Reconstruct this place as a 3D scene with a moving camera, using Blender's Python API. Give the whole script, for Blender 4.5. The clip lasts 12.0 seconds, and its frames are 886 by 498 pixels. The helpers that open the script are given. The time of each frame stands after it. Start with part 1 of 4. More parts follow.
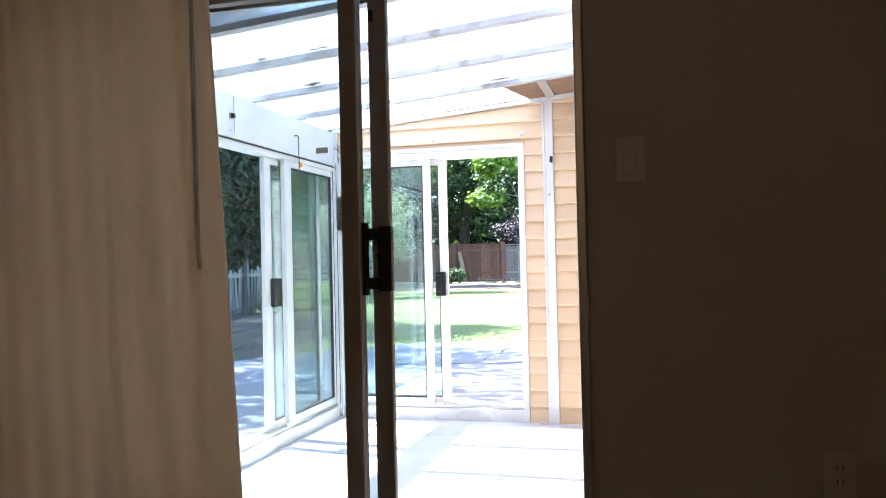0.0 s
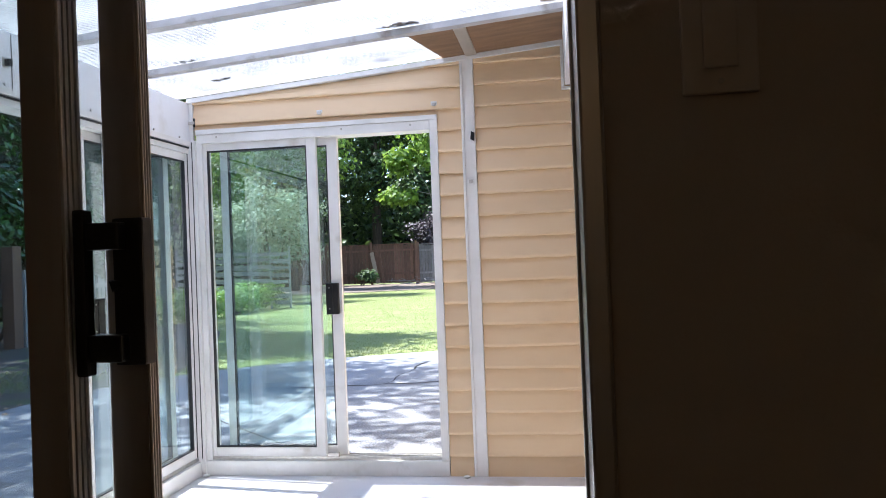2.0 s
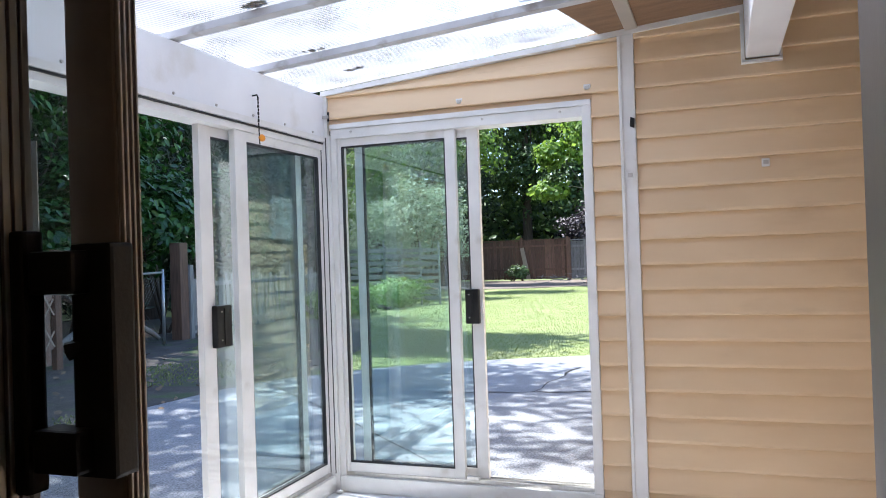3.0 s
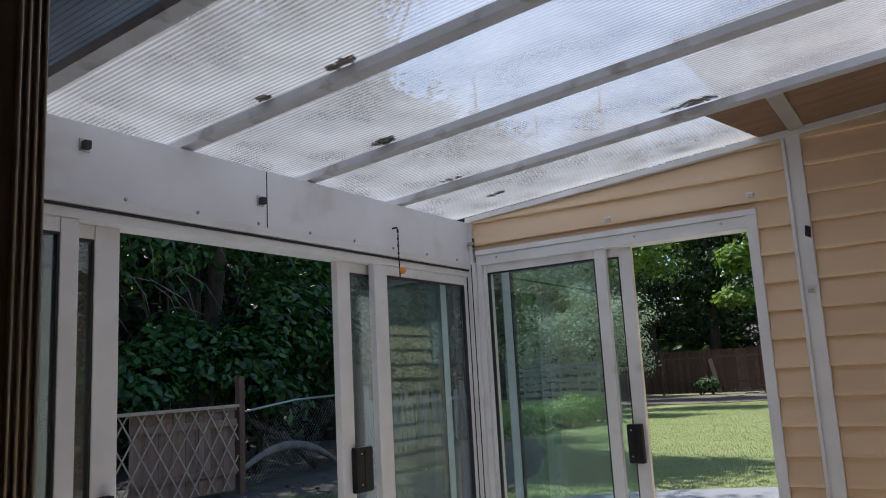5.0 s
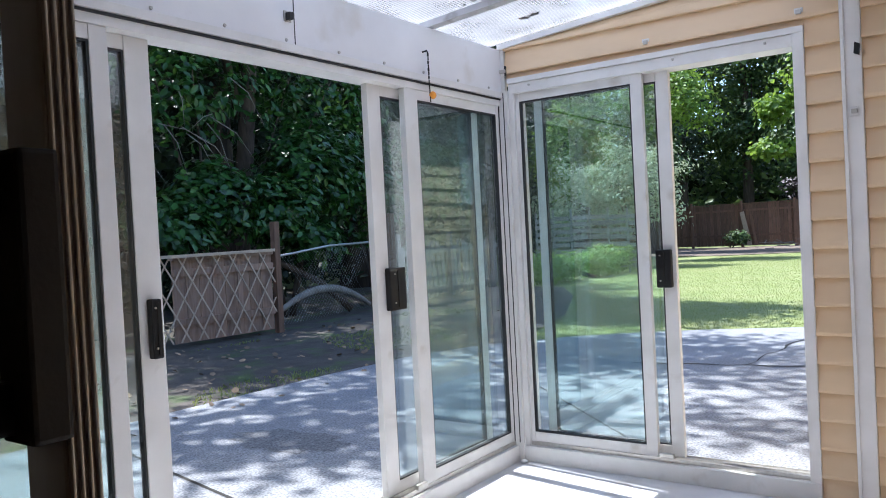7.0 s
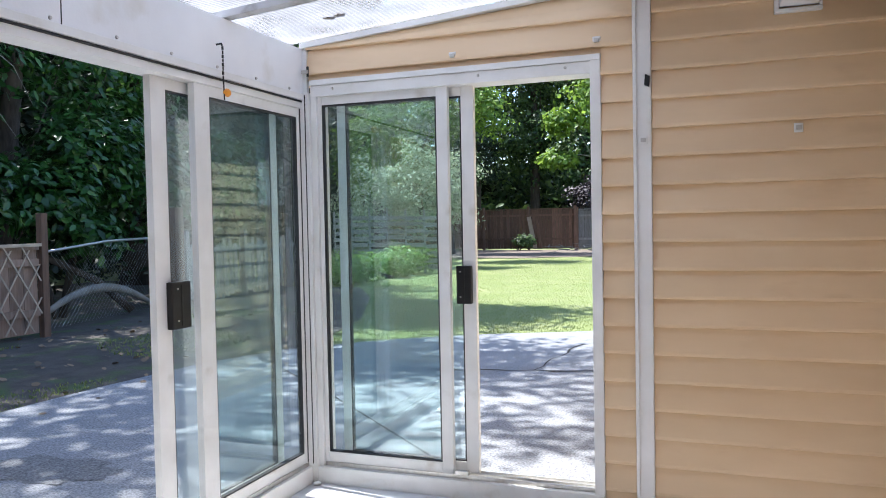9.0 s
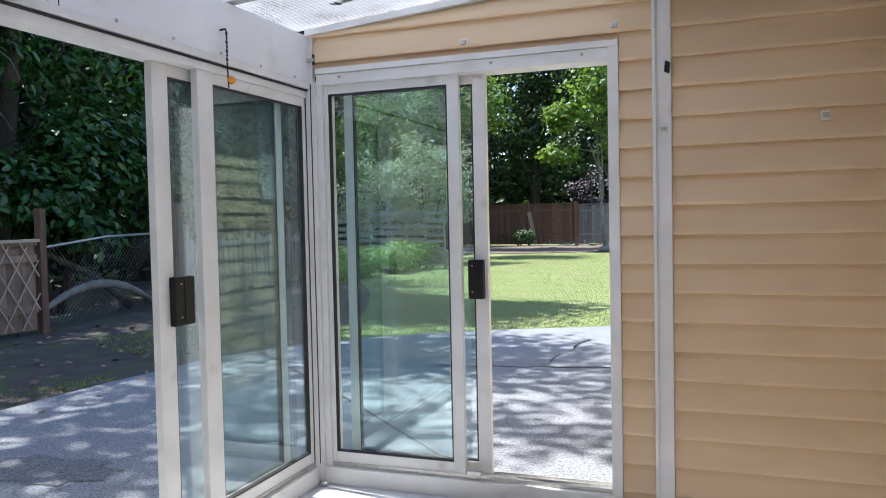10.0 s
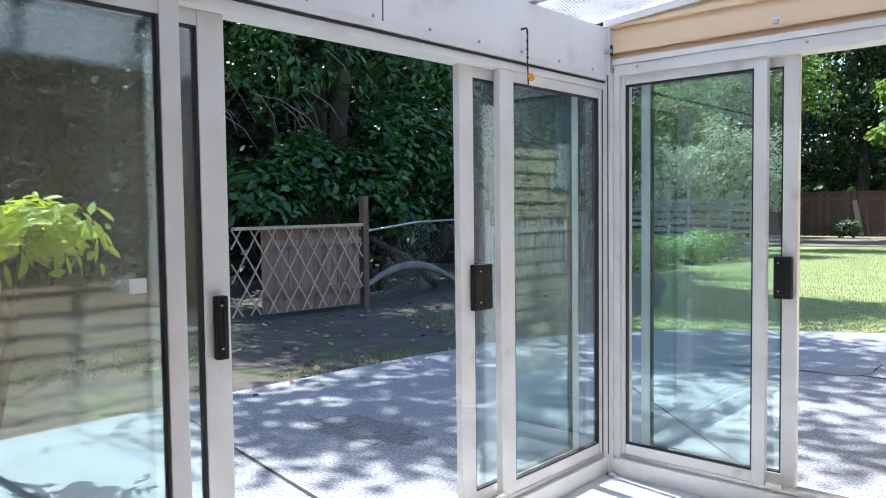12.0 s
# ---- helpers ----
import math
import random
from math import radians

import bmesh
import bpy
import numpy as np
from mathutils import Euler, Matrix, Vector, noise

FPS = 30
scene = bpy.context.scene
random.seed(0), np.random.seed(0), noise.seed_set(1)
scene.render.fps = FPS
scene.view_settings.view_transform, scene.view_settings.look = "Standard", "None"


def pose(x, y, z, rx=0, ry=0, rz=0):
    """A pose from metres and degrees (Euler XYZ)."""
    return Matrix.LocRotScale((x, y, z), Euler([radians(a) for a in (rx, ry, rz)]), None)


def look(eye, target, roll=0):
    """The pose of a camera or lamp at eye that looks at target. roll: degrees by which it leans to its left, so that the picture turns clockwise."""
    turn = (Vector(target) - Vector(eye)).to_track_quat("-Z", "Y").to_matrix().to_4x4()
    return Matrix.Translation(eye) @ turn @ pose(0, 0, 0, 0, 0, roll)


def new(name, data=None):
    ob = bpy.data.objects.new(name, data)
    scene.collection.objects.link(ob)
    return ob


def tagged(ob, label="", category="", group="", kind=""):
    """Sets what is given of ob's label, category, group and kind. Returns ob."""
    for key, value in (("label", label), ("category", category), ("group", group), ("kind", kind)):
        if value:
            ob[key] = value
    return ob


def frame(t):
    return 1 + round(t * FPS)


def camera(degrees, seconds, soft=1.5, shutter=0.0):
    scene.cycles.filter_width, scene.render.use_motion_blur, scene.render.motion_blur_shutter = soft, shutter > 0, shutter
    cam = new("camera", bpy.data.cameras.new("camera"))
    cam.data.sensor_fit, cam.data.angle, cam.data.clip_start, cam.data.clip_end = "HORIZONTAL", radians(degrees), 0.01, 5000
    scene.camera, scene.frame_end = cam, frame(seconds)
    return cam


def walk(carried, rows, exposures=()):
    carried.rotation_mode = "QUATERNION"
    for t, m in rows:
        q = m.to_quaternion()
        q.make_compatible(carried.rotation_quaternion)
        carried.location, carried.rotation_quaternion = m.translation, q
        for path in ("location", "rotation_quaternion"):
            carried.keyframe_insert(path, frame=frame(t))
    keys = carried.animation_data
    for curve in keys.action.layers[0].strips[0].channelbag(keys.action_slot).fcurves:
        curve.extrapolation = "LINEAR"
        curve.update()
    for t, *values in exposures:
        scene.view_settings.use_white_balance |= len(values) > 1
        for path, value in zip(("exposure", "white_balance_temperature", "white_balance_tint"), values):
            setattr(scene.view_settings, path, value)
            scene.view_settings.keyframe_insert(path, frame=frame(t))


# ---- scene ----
cam = camera(59.7, 12.0, 1.0)
PATH = [
    (0, (0.056, -0.691, 1.186), (-0.459, 1.241, 1.212), -1.3),
    (0.5, (-0.025, -0.327, 1.201), (-0.37, 1.643, 1.217), -2.4),
    (1, (-0.057, -0.007, 1.217), (-0.521, 1.938, 1.238), -1.8),
    (1.5, (-0.107, 0.268, 1.2), (-0.454, 2.237, 1.245), -2.3),
    (2, (-0.151, 0.581, 1.223), (-0.449, 2.559, 1.241), -2.2),
    (2.5, (-0.155, 0.81, 1.25), (-0.785, 2.703, 1.276), -1.3),
    (3, (-0.225, 1.033, 1.27), (-0.900, 2.913, 1.288), -1.9),
    (3.5, (-0.245, 1.195, 1.340), (-0.944, 3.058, 1.550), -1.7),
    (3.7, (-0.236, 1.235, 1.358), (-1.041, 3.040, 1.664), -1.3),
    (5.3, (-0.166, 1.293, 1.356), (-1.259, 2.941, 1.653), -2.6),
    (5.5, (-0.164, 1.297, 1.328), (-1.285, 2.941, 1.528), -2.6),
    (6, (-0.17, 1.299, 1.271), (-1.316, 2.935, 1.368), -3.2),
    (6.5, (-0.174, 1.289, 1.218), (-1.332, 2.92, 1.229), -2.9),
    (6.7, (-0.177, 1.288, 1.214), (-1.348, 2.909, 1.187), -3.0),
    (8.3, (-0.264, 1.359, 1.289), (-1.125, 3.164, 1.258), -2.0),
    (8.5, (-0.268, 1.371, 1.294), (-1.055, 3.21, 1.25), -2.1),
    (9, (-0.279, 1.441, 1.292), (-0.975, 3.315, 1.226), -1.1),
    (9.5, (-0.298, 1.496, 1.294), (-1.022, 3.358, 1.194), -0.7),
    (10, (-0.372, 1.529, 1.279), (-1.065, 3.403, 1.202), -1.2),
    (10.5, (-0.395, 1.521, 1.283), (-1.233, 3.335, 1.209), -0.6),
    (11, (-0.343, 1.518, 1.295), (-1.412, 3.206, 1.198), 0.6),
    (11.5, (-0.342, 1.513, 1.299), (-1.521, 3.125, 1.199), -0.1),
    (12, (-0.343, 1.5, 1.302), (-1.679, 2.985, 1.203), -0.7),
]
EXPOSURES = [(0, 2.8, 5600, 10), (0.5, 2.3, 5500, 10), (1.0, 2.2, 5600, 10), (2.0, 1.75, 5800, 10), (2.5, 1.7, 5800, 10), (3.0, 1.65, 5800, 9), (3.7, 1.1, 6000, 9), (5.3, 0.35, 6100, 9), (6.5, 1.05, 5800, 9), (8.3, 1.6, 5700, 9), (9.0, 1.45, 5900, 9), (9.7, 1.15, 6000, 8), (10.5, 1.15, 5900, 8), (11.5, 1.2, 5800, 7), (12.0, 1.42, 5800, 7)]
walk(cam, [(t, look(eye, target, roll)) for t, eye, target, roll in PATH], EXPOSURES)
# ---- world, sun, exposure ----
SUN_AZ, SUN_EL = radians(82.0), radians(63.5)     # azimuth measured from +y towards -x
sun_way = Vector((-math.sin(SUN_AZ) * math.cos(SUN_EL), math.cos(SUN_AZ) * math.cos(SUN_EL), math.sin(SUN_EL)))
world = bpy.data.worlds.new("world")
scene.world = world
world.use_nodes = True
wn, wl = world.node_tree.nodes, world.node_tree.links
sky = wn.new("ShaderNodeTexSky")
sky.sky_type = "NISHITA"
sky.sun_disc = False
sky.sun_elevation, sky.sun_rotation = SUN_EL, -SUN_AZ
wl.new(sky.outputs[0], wn["Background"].inputs["Color"])
wn["Background"].inputs["Strength"].default_value = 0.15
sun = new("sun", bpy.data.lights.new("sun", "SUN"))
sun.data.energy, sun.data.angle, sun.data.color = 5.0, radians(0.53), (1.0, 0.95, 0.87)
sun.matrix_world = look(sun_way * 50, (0, 0, 0))


LAMP = 9.5      # brightness of the room lamp's bulbs


# ---- materials ----
def material(name, colour, rough=0.6, metal=0.0, colour2=None, scale=8.0, stretch=(1, 1, 1), bump=0.0, bump_scale=60.0,
             vary=0.0, island=False, stain=None, stain_scale=1.5, stain_at=(0.55, 0.75), spec=0.5):
    """Principled surface with broad mottling, fine relief, optional stains and a random shade for each piece."""
    m = bpy.data.materials.new(name)
    m.use_nodes = True
    n, l = m.node_tree.nodes, m.node_tree.links
    b = n["Principled BSDF"]
    b.inputs["Roughness"].default_value, b.inputs["Metallic"].default_value = rough, metal
    b.inputs["Specular IOR Level"].default_value = spec
    tc, mp = n.new("ShaderNodeTexCoord"), n.new("ShaderNodeMapping")
    mp.inputs["Scale"].default_value = stretch
    l.new(tc.outputs["Object"], mp.inputs["Vector"])
    tex = n.new("ShaderNodeTexNoise")
    tex.inputs["Scale"].default_value, tex.inputs["Detail"].default_value = scale, 6
    l.new(mp.outputs[0], tex.inputs["Vector"])
    mix = n.new("ShaderNodeMix")
    mix.data_type = "RGBA"
    c2 = colour2 or tuple(c * 0.82 for c in colour)
    mix.inputs[6].default_value, mix.inputs[7].default_value = (*colour, 1), (*c2, 1)
    ramp = n.new("ShaderNodeMapRange")
    ramp.inputs["From Min"].default_value, ramp.inputs["From Max"].default_value = 0.35, 0.68
    l.new(tex.outputs["Fac"], ramp.inputs["Value"])
    l.new(ramp.outputs[0], mix.inputs[0])
    out = mix.outputs[2]
    if stain:
        st, sr, sm = n.new("ShaderNodeTexNoise"), n.new("ShaderNodeMapRange"), n.new("ShaderNodeMix")
        st.inputs["Scale"].default_value, st.inputs["Detail"].default_value = stain_scale, 8
        sr.inputs["From Min"].default_value, sr.inputs["From Max"].default_value = stain_at
        sm.data_type = "RGBA"
        sm.inputs[7].default_value = (*stain, 1)
        l.new(mp.outputs[0], st.inputs["Vector"])
        l.new(st.outputs["Fac"], sr.inputs["Value"])
        l.new(sr.outputs[0], sm.inputs[0])
        l.new(out, sm.inputs[6])
        out = sm.outputs[2]
    if vary:
        hs, mr = n.new("ShaderNodeHueSaturation"), n.new("ShaderNodeMapRange")
        mr.inputs["To Min"].default_value, mr.inputs["To Max"].default_value = 1 - vary, 1 + vary
        if island:
            l.new(n.new("ShaderNodeNewGeometry").outputs["Random Per Island"], mr.inputs["Value"])
        else:
            l.new(n.new("ShaderNodeObjectInfo").outputs["Random"], mr.inputs["Value"])
        l.new(mr.outputs[0], hs.inputs["Value"])
        l.new(out, hs.inputs["Color"])
        out = hs.outputs[0]
    l.new(out, b.inputs["Base Color"])
    if bump:
        bt, bp = n.new("ShaderNodeTexNoise"), n.new("ShaderNodeBump")
        bt.inputs["Scale"].default_value, bt.inputs["Detail"].default_value = bump_scale, 5
        bp.inputs["Strength"].default_value, bp.inputs["Distance"].default_value = bump, 0.01
        l.new(mp.outputs[0], bt.inputs["Vector"])
        l.new(bt.outputs["Fac"], bp.inputs["Height"])
        l.new(bp.outputs[0], b.inputs["Normal"])
    return m


def leaf_material(name, dark, light, rough=0.4, glow=0.3, tip=None):
    """Leaves: each one its own shade, part of the light passing through."""
    m = bpy.data.materials.new(name)
    m.use_nodes = True
    n, l = m.node_tree.nodes, m.node_tree.links
    b = n["Principled BSDF"]
    b.inputs["Roughness"].default_value = rough
    geo, ramp = n.new("ShaderNodeNewGeometry"), n.new("ShaderNodeValToRGB")
    ramp.color_ramp.elements[0].color, ramp.color_ramp.elements[1].color = (*dark, 1), (*light, 1)
    if tip:
        ramp.color_ramp.elements[1].position = 0.9
        e = ramp.color_ramp.elements.new(1.0)
        e.color = (*tip, 1)
    l.new(geo.outputs["Random Per Island"], ramp.inputs[0])
    l.new(ramp.outputs[0], b.inputs["Base Color"])
    tr, mx = n.new("ShaderNodeBsdfTranslucent"), n.new("ShaderNodeMixShader")
    mx.inputs[0].default_value = glow
    hs = n.new("ShaderNodeHueSaturation")
    hs.inputs["Hue"].default_value, hs.inputs["Value"].default_value = 0.48, 1.6
    l.new(ramp.outputs[0], hs.inputs["Color"])
    l.new(hs.outputs[0], tr.inputs["Color"])
    l.new(b.outputs[0], mx.inputs[1])
    l.new(tr.outputs[0], mx.inputs[2])
    l.new(mx.outputs[0], n["Material Output"].inputs["Surface"])
    return m


def glass_material(name, tint, dirt=0.05, dirt_colour=(0.7, 0.8, 0.82), gloss_floor=0.05):
    """A clear pane with a green edge tint, a film of dust and streaks, and a mirror gloss."""
    m = bpy.data.materials.new(name)
    m.use_nodes = True
    n, l = m.node_tree.nodes, m.node_tree.links
    n.remove(n["Principled BSDF"])
    clear, gloss, dust = n.new("ShaderNodeBsdfTransparent"), n.new("ShaderNodeBsdfGlossy"), n.new("ShaderNodeBsdfDiffuse")
    clear.inputs["Color"].default_value = (*tint, 1)
    gloss.inputs["Roughness"].default_value = 0.0
    dust.inputs["Color"].default_value = (*dirt_colour, 1)
    m1, m2, lw = n.new("ShaderNodeMixShader"), n.new("ShaderNodeMixShader"), n.new("ShaderNodeLayerWeight")
    lw.inputs["Blend"].default_value = 0.5
    pw, fres = n.new("ShaderNodeMath"), n.new("ShaderNodeMath")
    pw.operation, fres.operation = "POWER", "MULTIPLY_ADD"
    pw.inputs[1].default_value, fres.inputs[1].default_value, fres.inputs[2].default_value = 4.0, 0.9, gloss_floor
    l.new(lw.outputs["Facing"], pw.inputs[0])
    l.new(pw.outputs[0], fres.inputs[0])
    tc, mp, tex, mr = n.new("ShaderNodeTexCoord"), n.new("ShaderNodeMapping"), n.new("ShaderNodeTexNoise"), n.new("ShaderNodeMapRange")
    mp.inputs["Scale"].default_value = (5, 5, 0.7)
    tex.inputs["Scale"].default_value, tex.inputs["Detail"].default_value = 1.6, 7
    mr.inputs["From Min"].default_value, mr.inputs["From Max"].default_value = 0.3, 0.75
    mr.inputs["To Min"].default_value, mr.inputs["To Max"].default_value = dirt * 0.4, dirt * 1.8
    l.new(tc.outputs["Object"], mp.inputs[0])
    l.new(mp.outputs[0], tex.inputs["Vector"])
    l.new(tex.outputs["Fac"], mr.inputs["Value"])
    l.new(mr.outputs[0], m1.inputs[0])
    l.new(clear.outputs[0], m1.inputs[1])
    l.new(dust.outputs[0], m1.inputs[2])
    l.new(fres.outputs[0], m2.inputs[0])
    l.new(m1.outputs[0], m2.inputs[1])
    l.new(gloss.outputs[0], m2.inputs[2])
    l.new(m2.outputs[0], n["Material Output"].inputs["Surface"])
    return m


def roof_sheet_material():
    """Ribbed multiwall plastic: scatters most of the sky's light, lets some straight through, dirty along the edges."""
    m = bpy.data.materials.new("ribbed plastic sheet")
    m.use_nodes = True
    n, l = m.node_tree.nodes, m.node_tree.links
    n.remove(n["Principled BSDF"])
    clear, trans, gloss, diff = (n.new("ShaderNodeBsdfTransparent"), n.new("ShaderNodeBsdfTranslucent"),
                                 n.new("ShaderNodeBsdfGlossy"), n.new("ShaderNodeBsdfDiffuse"))
    clear.inputs["Color"].default_value = (0.93, 0.94, 0.97, 1)
    gloss.inputs["Roughness"].default_value = 0.18
    diff.inputs["Color"].default_value = (0.7, 0.7, 0.72, 1)
    tc, tex, ramp = n.new("ShaderNodeTexCoord"), n.new("ShaderNodeTexNoise"), n.new("ShaderNodeValToRGB")
    tex.inputs["Scale"].default_value, tex.inputs["Detail"].default_value = 3.0, 8
    ramp.color_ramp.elements[0].position, ramp.color_ramp.elements[0].color = 0.32, (0.31, 0.305, 0.315, 1)
    ramp.color_ramp.elements[1].position, ramp.color_ramp.elements[1].color = 0.62, (0.50, 0.50, 0.52, 1)
    l.new(tc.outputs["Object"], tex.inputs["Vector"])
    l.new(tex.outputs["Fac"], ramp.inputs[0])
    wave, web, rib = n.new("ShaderNodeTexWave"), n.new("ShaderNodeMapRange"), n.new("ShaderNodeMix")
    wave.wave_type, wave.bands_direction = "BANDS", "Y"
    wave.inputs["Scale"].default_value = 17.5
    web.inputs["From Min"].default_value, web.inputs["From Max"].default_value = 0.0, 0.5
    web.inputs["To Min"].default_value, web.inputs["To Max"].default_value = 0.5, 0.0
    rib.data_type, rib.blend_type = "RGBA", "MULTIPLY"
    rib.inputs[7].default_value = (0.2, 0.2, 0.22, 1)
    l.new(tc.outputs["Object"], wave.inputs["Vector"])
    l.new(wave.outputs["Fac"], web.inputs["Value"])
    l.new(web.outputs[0], rib.inputs[0])
    l.new(ramp.outputs[0], rib.inputs[6])
    l.new(rib.outputs[2], trans.inputs["Color"])
    a, b, c = n.new("ShaderNodeMixShader"), n.new("ShaderNodeMixShader"), n.new("ShaderNodeMixShader")
    a.inputs[0].default_value, b.inputs[0].default_value, c.inputs[0].default_value = 0.57, 0.04, 0.10
    l.new(clear.outputs[0], a.inputs[1])
    l.new(trans.outputs[0], a.inputs[2])
    l.new(a.outputs[0], b.inputs[1])
    l.new(diff.outputs[0], b.inputs[2])
    l.new(b.outputs[0], c.inputs[1])
    l.new(gloss.outputs[0], c.inputs[2])
    l.new(c.outputs[0], n["Material Output"].inputs["Surface"])
    return m


def thin_material(m, glow):
    """Lets part of the light pass through a thin sheet."""
    n, l = m.node_tree.nodes, m.node_tree.links
    tr, mx = n.new("ShaderNodeBsdfTranslucent"), n.new("ShaderNodeMixShader")
    tr.inputs["Color"].default_value = (*glow, 1)
    mx.inputs[0].default_value = 0.5
    l.new(n["Principled BSDF"].outputs[0], mx.inputs[1])
    l.new(tr.outputs[0], mx.inputs[2])
    l.new(mx.outputs[0], n["Material Output"].inputs["Surface"])
    return m


SIDING = material("tan vinyl siding", (0.72, 0.54, 0.345), 0.5, colour2=(0.67, 0.49, 0.305), scale=2.2, stretch=(1, 1, 3), bump=0.08, bump_scale=240,
                  vary=0.04, stain=(0.58, 0.41, 0.25), stain_scale=2.5, stain_at=(0.6, 0.85))
WHITE = material("white painted metal", (0.76, 0.75, 0.74), 0.4, colour2=(0.66, 0.65, 0.63), scale=5, bump=0.03, bump_scale=150,
                 stain=(0.48, 0.44, 0.38), stain_scale=7, stain_at=(0.62, 0.85))
HEADER = material("white painted board", (0.80, 0.80, 0.82), 0.5, colour2=(0.72, 0.72, 0.74), scale=3, bump=0.06, bump_scale=70,
                  stain=(0.55, 0.51, 0.44), stain_scale=4, stain_at=(0.6, 0.9))
RAFTER = material("grey rafter metal", (0.50, 0.50, 0.52), 0.45, colour2=(0.40, 0.40, 0.41), scale=6, stain=(0.22, 0.19, 0.16), stain_scale=9, stain_at=(0.58, 0.75))
GASKET = material("black rubber", (0.02, 0.02, 0.022), 0.6)
BLACK = material("black plastic", (0.010, 0.010, 0.011), 0.45, spec=0.25, colour2=(0.02, 0.02, 0.02), bump=0.05, bump_scale=200)
BRONZE = material("bronze anodised aluminium", (0.30, 0.25, 0.21), 0.42, metal=0.2, colour2=(0.25, 0.205, 0.17), scale=6, stretch=(4, 4, 0.4), bump=0.04, bump_scale=120)
ALU = material("mill aluminium", (0.55, 0.53, 0.50), 0.38, metal=0.7, colour2=(0.46, 0.44, 0.41), scale=8, stretch=(6, 6, 0.3))
GLASS = glass_material("sunroom glass", (0.905, 0.97, 0.972), 0.016, gloss_floor=0.09)
HOUSE_GLASS = glass_material("house door glass", (0.93, 0.96, 0.96), 0.02, gloss_floor=0.03)
SHEET = roof_sheet_material()
INNER = material("beige painted plaster", (0.50, 0.43, 0.35), 0.85, colour2=(0.47, 0.40, 0.33), scale=3, bump=0.12, bump_scale=180)
PLATE = material("ivory switch plastic", (0.62, 0.55, 0.47), 0.4)
CARPET = material("beige carpet", (0.32, 0.26, 0.20), 0.95, scale=40, bump=0.5, bump_scale=400)
CEILING = material("white ceiling paint", (0.7, 0.68, 0.64), 0.9, scale=4, bump=0.2, bump_scale=120)
SLAB = material("painted concrete floor", (0.70, 0.70, 0.72), 0.5, colour2=(0.60, 0.60, 0.63), scale=2.5, bump=0.08, bump_scale=40,
                stain=(0.34, 0.30, 0.26), stain_scale=2.6, stain_at=(0.58, 0.8))
AGGREGATE = material("exposed aggregate concrete", (0.33, 0.335, 0.355), 0.85, colour2=(0.12, 0.123, 0.137), scale=75, bump=0.5, bump_scale=110,
                     stain=(0.17, 0.17, 0.18), stain_scale=0.9, stain_at=(0.58, 0.8))
LAWN = material("lawn", (0.17, 0.21, 0.065), 0.9, colour2=(0.22, 0.24, 0.10), scale=1.2, bump=0.25, bump_scale=200)
SOIL = material("bare soil", (0.085, 0.072, 0.062), 0.95, colour2=(0.05, 0.042, 0.036), scale=5, bump=0.8, bump_scale=35,
                stain=(0.06, 0.09, 0.028), stain_scale=2.2, stain_at=(0.52, 0.68))
MULCH = material("bark mulch", (0.20, 0.16, 0.13), 0.95, colour2=(0.10, 0.075, 0.06), scale=14, bump=0.9, bump_scale=30)
CEDAR = material("weathered cedar boards", (0.16, 0.09, 0.058), 0.85, colour2=(0.10, 0.056, 0.037), scale=5, stretch=(6, 6, 0.6), bump=0.3, bump_scale=40, vary=0.22)
PINKCEDAR = material("faded cedar boards", (0.30, 0.20, 0.15), 0.85, colour2=(0.22, 0.14, 0.10), scale=5, stretch=(6, 6, 0.6), bump=0.3, bump_scale=40, vary=0.12)
GREYWOOD = material("grey weathered boards", (0.24, 0.225, 0.215), 0.9, colour2=(0.15, 0.14, 0.13), scale=5, stretch=(6, 6, 0.7), bump=0.3, bump_scale=40, vary=0.25)
# lighter copy of the grey boards: sunlight on the woven fence is in its colour
PALEWOOD = material("grey slats in sunlit tone", (0.42, 0.41, 0.40), 0.9, colour2=(0.28, 0.27, 0.26), scale=5, stretch=(0.7, 6, 6), bump=0.3, bump_scale=40, vary=0.2)
LATTICE = material("pale lattice strips", (0.42, 0.33, 0.25), 0.85, scale=12, vary=0.15)
STEEL = material("galvanised steel", (0.42, 0.43, 0.45), 0.45, metal=0.8, scale=20)
BARK = material("fissured bark", (0.085, 0.062, 0.048), 0.95, colour2=(0.04, 0.03, 0.024), scale=5, stretch=(3, 3, 0.5), bump=1.0, bump_scale=14)
PALEBARK = material("grey smooth bark", (0.24, 0.22, 0.20), 0.9, colour2=(0.15, 0.135, 0.12), scale=6, bump=0.4, bump_scale=30)
BROWNBOARD = material("brown eave boards", (0.24, 0.145, 0.08), 0.8, colour2=(0.17, 0.10, 0.055), scale=4, stretch=(1, 5, 1), bump=0.2, bump_scale=60, vary=0.12)
SHINGLE = material("grey roof shingle", (0.16, 0.15, 0.145), 0.95, scale=6, bump=0.5, bump_scale=60)
DEBRIS = material("dead leaves", (0.24, 0.16, 0.09), 0.9, colour2=(0.12, 0.08, 0.045), scale=60, bump=0.6, bump_scale=90)
PAPER = material("white paper", (0.78, 0.79, 0.78), 0.8)
INK = material("grey ink", (0.36, 0.42, 0.42), 0.8)
ORANGE = material("orange plastic", (0.85, 0.33, 0.02), 0.35)
TAPE = thin_material(material("tan tape", (0.66, 0.6, 0.52), 0.6), (0.8, 0.76, 0.7))
CURTAIN = thin_material(material("curtain cloth", (0.74, 0.61, 0.47), 0.9, colour2=(0.68, 0.55, 0.42), scale=90, bump=0.15, bump_scale=400), (0.8, 0.64, 0.48))
